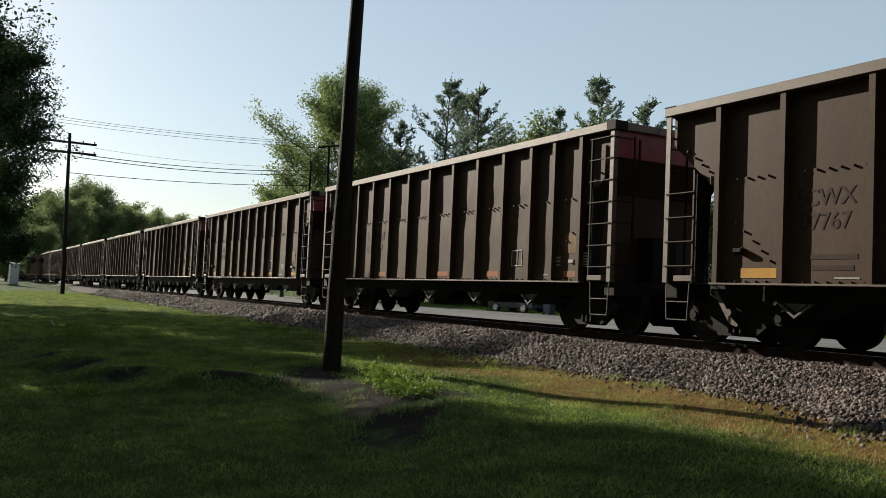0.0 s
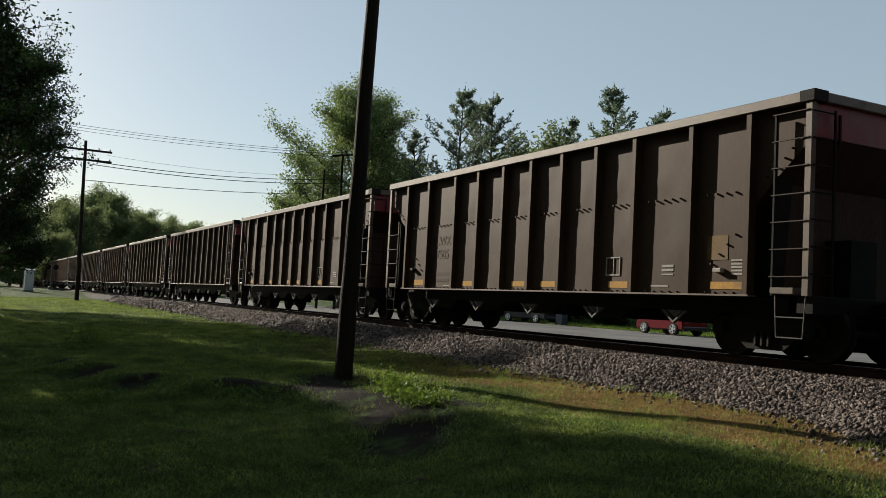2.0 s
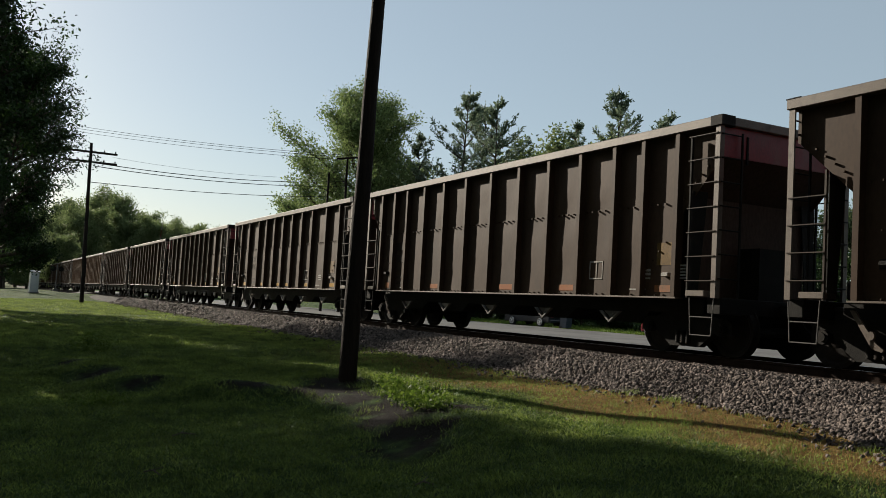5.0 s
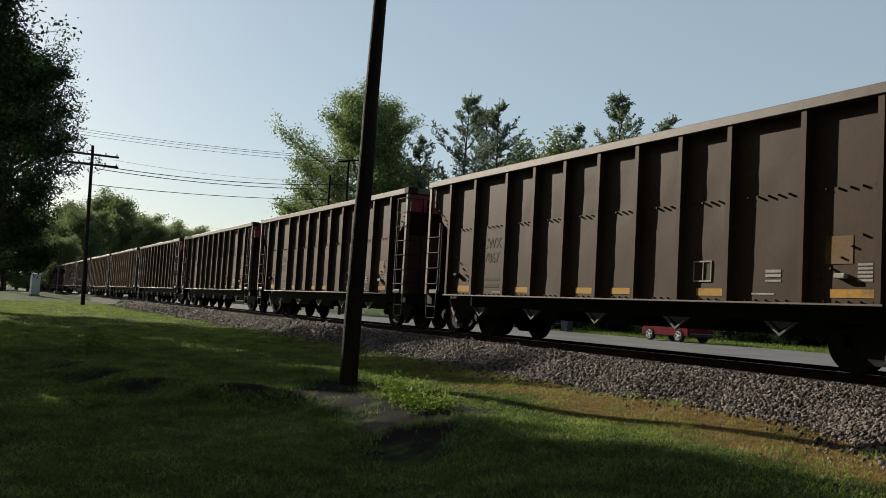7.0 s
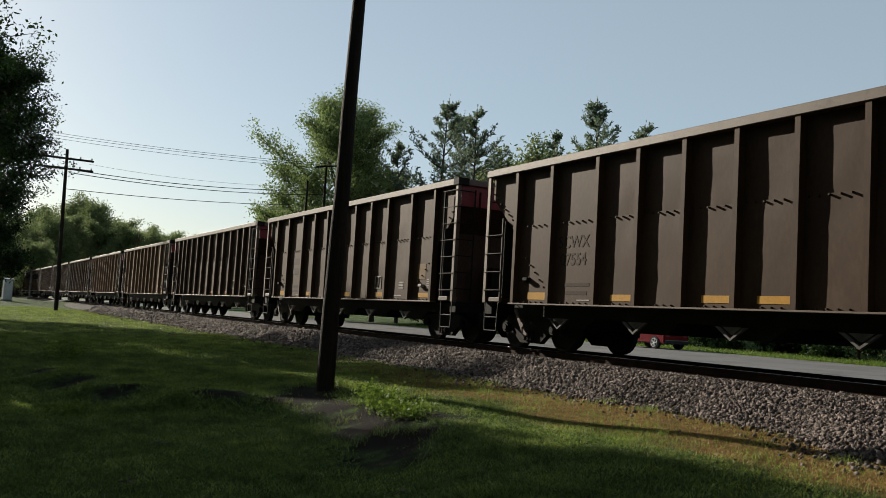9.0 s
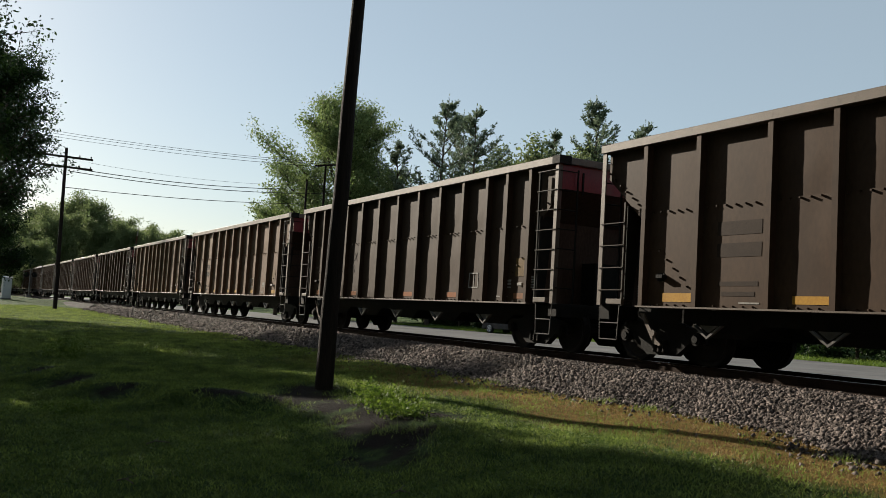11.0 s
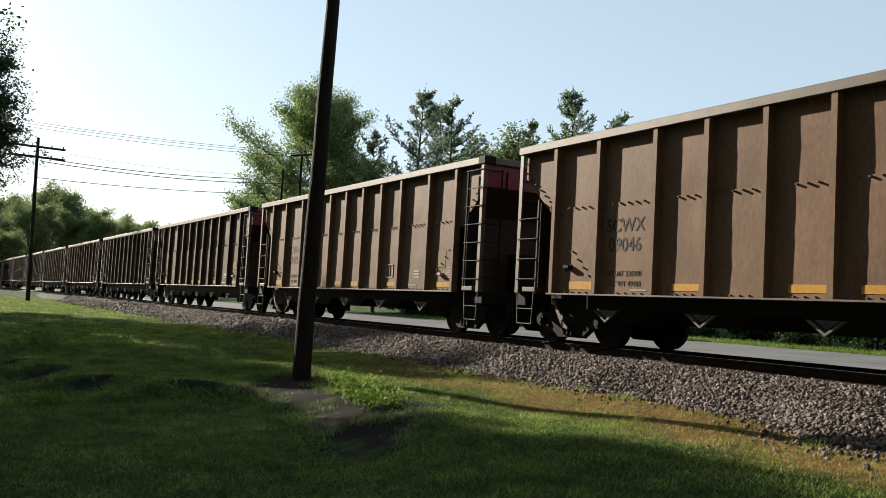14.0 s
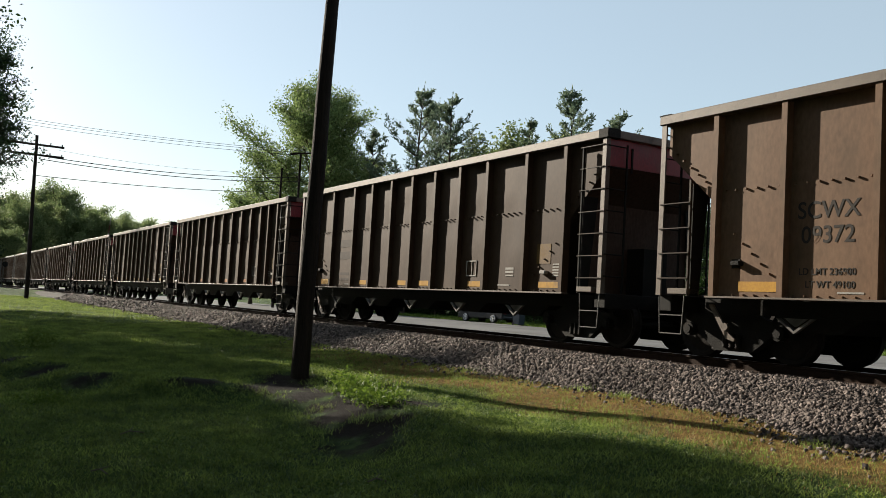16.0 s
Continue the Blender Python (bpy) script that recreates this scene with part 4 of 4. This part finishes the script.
pole("utility_pole", (-14.95, 5.99, 0.05), (-14.864, 6.177, 10.2), 0.165, 0.10, "thick dark wooden utility pole leaning slightly on the lawn")
pole("utility_pole", (-66.2, 6.55, 0.40), (-66.2, 6.35, 11.6), 0.15, 0.10, "dark wooden utility pole with two cross arms", (10.55, 9.85), 1.75, 0)
pole("utility_pole", (-74.7, 28.7, 0.5), (-74.7, 28.7, 14.5), 0.15, 0.09, "grey wooden utility pole with a cross arm beyond the road", (13.9,), 1.3, 60)
pole("utility_pole", (-75.2, 27.2, 0.5), (-75.2, 27.2, 13.0), 0.13, 0.09, "plain dark wooden pole beyond the road")
pole("utility_pole", (-100, 2.2, 0.9), (-100, 2.2, 18.4), 0.16, 0.11, "tall wooden utility pole behind the trees", (17.2,), 1.4, 0)


def wire(a, b, sag, r=0.022):
    a, b = Vector(a), Vector(b)
    cu = bpy.data.curves.new("wire", "CURVE")
    cu.dimensions, cu.bevel_depth, cu.bevel_resolution = "3D", r, 1
    sp = cu.splines.new("POLY")
    sp.points.add(24)
    for i in range(25):
        u = i / 24
        p = a.lerp(b, u) - Vector((0, 0, 4 * sag * u * (1 - u)))
        sp.points[i].co = (*p, 1)
    cu.materials.append(WIRE)
    return tagged(new("overhead_wire", cu), "thin black overhead wire between poles", "cable", "overhead wires")


wire((-66.1, 7.2, 10.2), (-74.7, 28.7, 12.3), 0.45, 0.028)
wire((-66.1, 6.6, 10.0), (-74.7, 28.7, 11.9), 0.45, 0.028)
wire((-66.1, 6.45, 8.85), (-75.2, 27.2, 10.8), 0.25, 0.025)
for d, z in ((-0.9, 0), (0.3, 0.25), (0.9, -0.35)):
    wire((-100, 2.2 + d, 18.3 + z), (-74.7, 28.7, 14.5 + 0.7 * z), 0.45, 0.018)
wire((-66.1, 7.8, 10.75), (-74.7, 29.2, 12.7), 0.5, 0.009)


# ---- by the crossing ----
def relay_cabinet():
    ob = thing("relay_cabinet", "pale grey metal relay cabinet beside the crossing", "cabinet", at=pose(-92.9, 4.85, float(height(-92.9, 4.85)), 0, 0, 8))
    part("body", blk(-0.35, 0.35, -0.38, 0.38, 0.1, 2.0, bevel=0.03), CABINET, ob)
    part("roof", slab(bmesh.new(), [(-0.42, 2.0), (0.42, 2.0), (0.42, 2.05), (0, 2.14), (-0.42, 2.05)], "y", -0.44, 0.44), CABINET, ob)
    part("door", blk(0.353, 0.375, -0.3, 0.3, 0.25, 1.85, bevel=0.008), CABINET, ob)
    part("plinth", blk(-0.4, 0.4, -0.43, 0.43, -0.2, 0.1), ASPHALT, ob, "grey concrete plinth")


def crossing_signal(x, y):
    ob = thing("crossing_signal", "railway crossing signal post with twin lamps", "signal", at=pose(x, y, float(height(x, y))))
    part("post", rod(bmesh.new(), (0, 0, -0.2), (0, 0, 2.75), 0.06), GREYBAR, ob)
    part("base", blk(-0.25, 0.25, -0.25, 0.25, -0.1, 0.25, bevel=0.03), GREYBAR, ob)
    for s in (-1, 1):
        bm = rod(bmesh.new(), (0.02, s * 0.38, 2.3), (0.10, s * 0.38, 2.3), 0.27, n=16)
        rod(bm, (0.10, s * 0.38, 2.3), (0.28, s * 0.38, 2.3), 0.12, n=12)
        part("lamp", bm, BLACK, ob, "round black lamp with a hood")
    part("lamp_bar", rod(bmesh.new(), (0, -0.38, 2.3), (0, 0.38, 2.3), 0.03), BLACK, ob)


def crossing_gate(x, y):
    """A raised gate arm across the line."""
    z = float(height(x, y))
    ob = thing("crossing_gate", "raised red and white railway crossing gate arm", "barrier", at=pose(x, y, z))
    part("post", rod(bmesh.new(), (0, 0, -0.2), (0, 0, 2.4), 0.07), GREYBAR, ob)
    part("drive_box", blk(-0.25, 0.25, -0.2, 0.2, 0.9, 1.5, bevel=0.04), GREYBAR, ob)
    top = Vector((3.6, 0.25, 8.1))
    foot = Vector((0, 0.25, 1.2))
    for k in range(8):
        part("band", rod(bmesh.new(), foot.lerp(top, k / 8), foot.lerp(top, (k + 1) / 8), 0.075 - 0.005 * k, 0.07 - 0.005 * k), (RED, WHITE)[k % 2], ob, ("faded red band", "white band")[k % 2])
    part("counterweight", blk(-0.45, -0.1, 0.1, 0.4, 0.5, 0.85, bevel=0.04), BLACK, ob)


relay_cabinet()
crossing_gate(-102.2, 17.0)
crossing_signal(-99.3, 7.25)


# ---- parked vehicles ----
def vehicle(name, label, material, m, long, high, belt, prof, roof):
    ob = thing(name, label, "car", at=m)
    bm = slab(bmesh.new(), prof, "y", -0.88, 0.88)
    bmesh.ops.bevel(bm, geom=[e for e in bm.edges], offset=0.05, segments=2, affect="EDGES")
    body = part("body", bm, material, ob)
    bm = slab(bmesh.new(), roof, "y", -0.72, 0.72)
    bmesh.ops.bevel(bm, geom=[e for e in bm.edges], offset=0.06, segments=2, affect="EDGES")
    part("cabin", bm, GLASS, ob, "dark tinted windows")
    x0, x1 = min(p[0] for p in roof), max(p[0] for p in roof)
    part("roof", blk(x0 + 0.45, x1 - 0.45, -0.68, 0.68, high - 0.05, high, bevel=0.02), material, ob)
    for x in (0.19 * long, 0.81 * long):
        for s in (-1, 1):
            w = part("wheel", rod(bmesh.new(), (0, -0.1, 0), (0, 0.1, 0), 0.33, n=24), RUBBER, ob, "black tyre with a silver rim")
            w.location = (x, s * 0.82, 0.33)
            bm = rod(bmesh.new(), (0, s * 0.09, 0), (0, s * 0.115, 0), 0.06, n=10)
            for q in range(5):
                a = 2 * math.pi * q / 5
                rod(bm, (0, s * 0.105, 0), (0.21 * math.cos(a), s * 0.105, 0.21 * math.sin(a)), 0.035, 0.045, 6)
            for q in range(20):
                a, b = 2 * math.pi * q / 20, 2 * math.pi * (q + 1) / 20
                rod(bm, (0.22 * math.cos(a), s * 0.105, 0.22 * math.sin(a)), (0.22 * math.cos(b), s * 0.105, 0.22 * math.sin(b)), 0.025, n=5)
            part("rim", bm, ALLOY, w, "silver five-spoke rim")
    for s in (-0.6, 0.6):
        part("headlight", blk(-0.01, 0.06, s - 0.18, s + 0.18, 0.58, 0.72, bevel=0.02), WHITE, ob, "clear headlight")
        part("tail_light", blk(long - 0.06, long + 0.01, s - 0.15, s + 0.15, 0.65, 0.85, bevel=0.02), RED, ob, "red tail light")
    part("front_bumper", blk(-0.06, 0.1, -0.82, 0.82, 0.25, 0.48, bevel=0.04), DARKPAINT, ob)
    part("rear_bumper", blk(long - 0.1, long + 0.06, -0.82, 0.82, 0.28, 0.5, bevel=0.04), DARKPAINT, ob)
    return ob


def stand(x, y, turn):
    return pose(x, y, float(height(x, y)) + 0.04, 0, 0, turn)


vehicle("red_car", "bright red parked hatchback on the road edge", REDPAINT, stand(-39.2, 34.0, 0), 3.7, 1.45, 0.9,
        [(0, 0.28), (0, 0.70), (0.8, 0.90), (3.55, 0.93), (3.7, 0.83), (3.7, 0.3)], [(0.65, 0.88), (1.35, 1.42), (3.0, 1.43), (3.6, 0.9)])
vehicle("parked_car", "dark parked estate car beside the road", DARKPAINT, stand(-56.5, 35.6, 10), 4.7, 1.6, 1.0,
        [(0, 0.3), (0, 0.85), (1.1, 1.0), (4.5, 1.02), (4.7, 0.9), (4.7, 0.32)], [(0.95, 0.98), (1.7, 1.56), (4.1, 1.58), (4.6, 0.98)])


def bin_box(x, y):
    ob = thing("wheeled_bin", "dark grey-blue plastic wheeled bin by the road", "bin", at=pose(x, y, float(height(x, y)) + 0.04, 0, 0, 15))
    bm = slab(bmesh.new(), [(-0.24, 0.05), (0.24, 0.05), (0.32, 0.98), (-0.32, 0.98)], "y", -0.3, 0.3)
    part("body", bm, PLASTIC, ob)
    part("lid", blk(-0.36, 0.36, -0.34, 0.34, 0.98, 1.05, bevel=0.02), PLASTIC, ob)
    for s in (-1, 1):
        part("wheel", rod(bmesh.new(), (-0.2, s * 0.31, 0.1), (-0.2, s * 0.36, 0.1), 0.1, n=14), RUBBER, ob)


bin_box(-49.5, 35.4)


# ---- grass, weeds and litter ----
def blades(name, x, y, tall, wide, material, label, seed):
    rs = np.random.RandomState(seed)
    n = len(x)
    z = height(x, y)
    a = rs.uniform(0, 6.28, n)
    h = tall * rs.uniform(0.45, 1.3, n)
    lean = rs.normal(0, 0.75, (n, 2)) * h[:, None]
    dx, dy = np.cos(a) * wide / 2, np.sin(a) * wide / 2
    V = np.stack([np.stack([x - dx, y - dy, z - 0.005], 1), np.stack([x + dx, y + dy, z - 0.005], 1), np.stack([x + lean[:, 0], y + lean[:, 1], z + h], 1)], 1)
    return tagged(new(name, np_mesh(name, V.reshape(-1, 3), np.arange(3 * n).reshape(n, 3), material)), label, "grass", kind="stuff")


def lawn_blades():
    rs = np.random.RandomState(8)
    pts = []
    for x0, x1, y0, y1, n in ((-13, -3, -0.5, 9.2, 120000), (-20, -13, -0.5, 9.4, 80000), (-34, -20, -0.5, 9.4, 70000), (-75, -34, -0.5, 9.2, 45000)):
        pts.append(np.stack([rs.uniform(x0, x1, n), rs.uniform(y0, y1, n)], 1))
    P = np.concatenate(pts)
    x, y = P.T
    wob = 0.45 * np.sin(0.9 * x + 1) + 0.3 * np.sin(2.3 * x)
    strip = step(y + wob, 6.9, 8.0) * step(x, -26, -13)
    u = rs.uniform(0, 1, len(x))
    bare = np.zeros(len(x), bool)
    for bx, by, _, br in BARE:
        bare |= np.hypot(x - bx, y - by) < br * rs.uniform(0.5, 1.25, len(x))
    green = (u > strip * 0.86) & ~bare
    dead = (u <= strip * 0.86) & (rs.uniform(0, 1, len(x)) < 0.75) & ~bare
    far = np.hypot(x, y)
    for k, (lo, hi, t, w) in enumerate(((0, 14, 0.042, 0.013), (14, 24, 0.05, 0.019), (24, 80, 0.06, 0.035))):
        s = green & (far >= lo) & (far < hi)
        blades("lawn_grass", x[s], y[s], t, w, GRASS, "short mown green grass", 20 + k)
    blades("dead_grass", x[dead], y[dead], 0.03, 0.009, DEADGRASS, "dry rust-brown grass along the ballast", 30)
    # ragged tufts
    n = 9000
    cx = rs.uniform(-30, -4, 150)
    cy = rs.uniform(2, 9.3, 150)
    k = rs.randint(0, 150, n)
    blades("grass_tufts", cx[k] + rs.normal(0, 0.10, n), cy[k] + rs.normal(0, 0.10, n), 0.10, 0.009, GRASS, "taller ragged grass tufts", 40)
    # clover strewn through the near lawn
    n = 75000
    x = np.concatenate([rs.uniform(-14, -4, 45000), rs.uniform(-24, -14, 30000)])
    y = rs.uniform(-0.3, 7.0, n)
    keep = rs.uniform(0, 1, n) < 0.35 + 0.65 * (np.sin(1.7 * x + 2.1 * y) * np.sin(2.3 * y - 0.9 * x) > -0.2)
    for bx, by, _, br in BARE:
        keep &= np.hypot(x - bx, y - by) > br * rs.uniform(0.5, 1.1, n)
    x, y = x[keep], y[keep]
    C = np.stack([x, y, height(x, y) + rs.uniform(0.015, 0.05, len(x))], 1)
    tagged(new("clover", leaves("clover", C, 0.01, 1, 0.016, CLOVER, 77)), "small round clover leaves in the lawn", "clover", kind="stuff")
    # rough verge across the road
    n = 26000
    blades("verge_grass", rs.uniform(-75, -15, n), 35.4 + rs.exponential(2.5, n), 0.16, 0.05, WEED, "bright rough grass verge across the road", 41)


lawn_blades()


def weed(x, y, seed, tall, label):
    r = random.Random(seed)
    V, F, tips = [], [], []
    for k in range(16):
        a = r.uniform(0, 6.28)
        st = bent(r, (r.gauss(0, 0.18), r.gauss(0, 0.18), 0), (math.cos(a) * 0.5, math.sin(a) * 0.5, 1), tall * r.uniform(0.5, 1.1), 4, 0.15, 0.0)
        tube(V, F, st, [0.006, 0.005, 0.004, 0.003, 0.002], 3)
        tips += st[1:]
    ob = thing("weed_clump", label, "plant", "weeds", Matrix.Translation((x, y, float(height(x, y)) - 0.02)))
    o = tagged(new("stems", np_mesh("stems", V, F, WEED)), kind="stuff")
    o.parent = ob
    o = new("leaves", leaves("leaves", [tuple(t) for t in tips], 0.06, 9, 0.028, WEED, seed))
    o.parent = ob


weed(-12.9, 6.0, 3, 0.36, "leafy bright green weeds on the bank")
weed(-12.2, 5.85, 6, 0.30, "leafy bright green weeds on the bank")
weed(-11.6, 5.7, 4, 0.27, "leafy bright green weeds by the bare soil")
weed(-11.0, 5.65, 5, 0.2, "low green weeds on bare soil")
weed(-14.3, 1.75, 7, 0.22, "rough green weeds in the hollow")
weed(-22.5, 2.7, 8, 0.45, "dark rough weeds in the shade")
weed(-23.8, 2.6, 9, 0.4, "dark rough weeds in the shade")


def fallen(x, y, long, turn, seed):
    r = random.Random(seed)
    bm = bmesh.new()
    p = [Vector((0, 0, 0.02)), Vector((long * 0.4, 0.02, 0.05)), Vector((long, -0.02, 0.03))]
    for a, b in zip(p, p[1:]):
        rod(bm, a, b, 0.008, 0.006, 5)
    rod(bm, p[1], p[1] + Vector((long * 0.25, 0.07, 0.03)), 0.005, 0.003, 5)
    ob = tagged(part("fallen_twig", bm, CHORD), "small pale fallen twig on the grass", "twig", "fallen twigs")
    ob.matrix_basis = pose(x, y, float(height(x, y)) + 0.02, 0, 0, turn)


fallen(-8.85, 1.55, 0.25, 30, 1)
fallen(-10.9, 2.2, 0.28, 100, 2)
fallen(-13.6, 8.8, 0.4, 20, 3)
fallen(-7.2, 3.6, 0.18, 70, 4)


def motions():
    roll = [(k / 15, k / 15 * SPEED / 0.457) for k in range(241)]
    for n, kind, car in cars:
        walk(car, [(t, pose(START + PITCH * n + SPEED * t, TRACK_Y, RAIL_Z)) for t in range(0, 17, 4)])
        for o in car.children_recursive:
            if o.name.startswith("wheelset"):
                x = o.location.x
                walk(o, [(t, Matrix.Translation((x, 0, 0.457)) @ Matrix.Rotation(a, 4, "Y")) for t, a in roll])


motions()
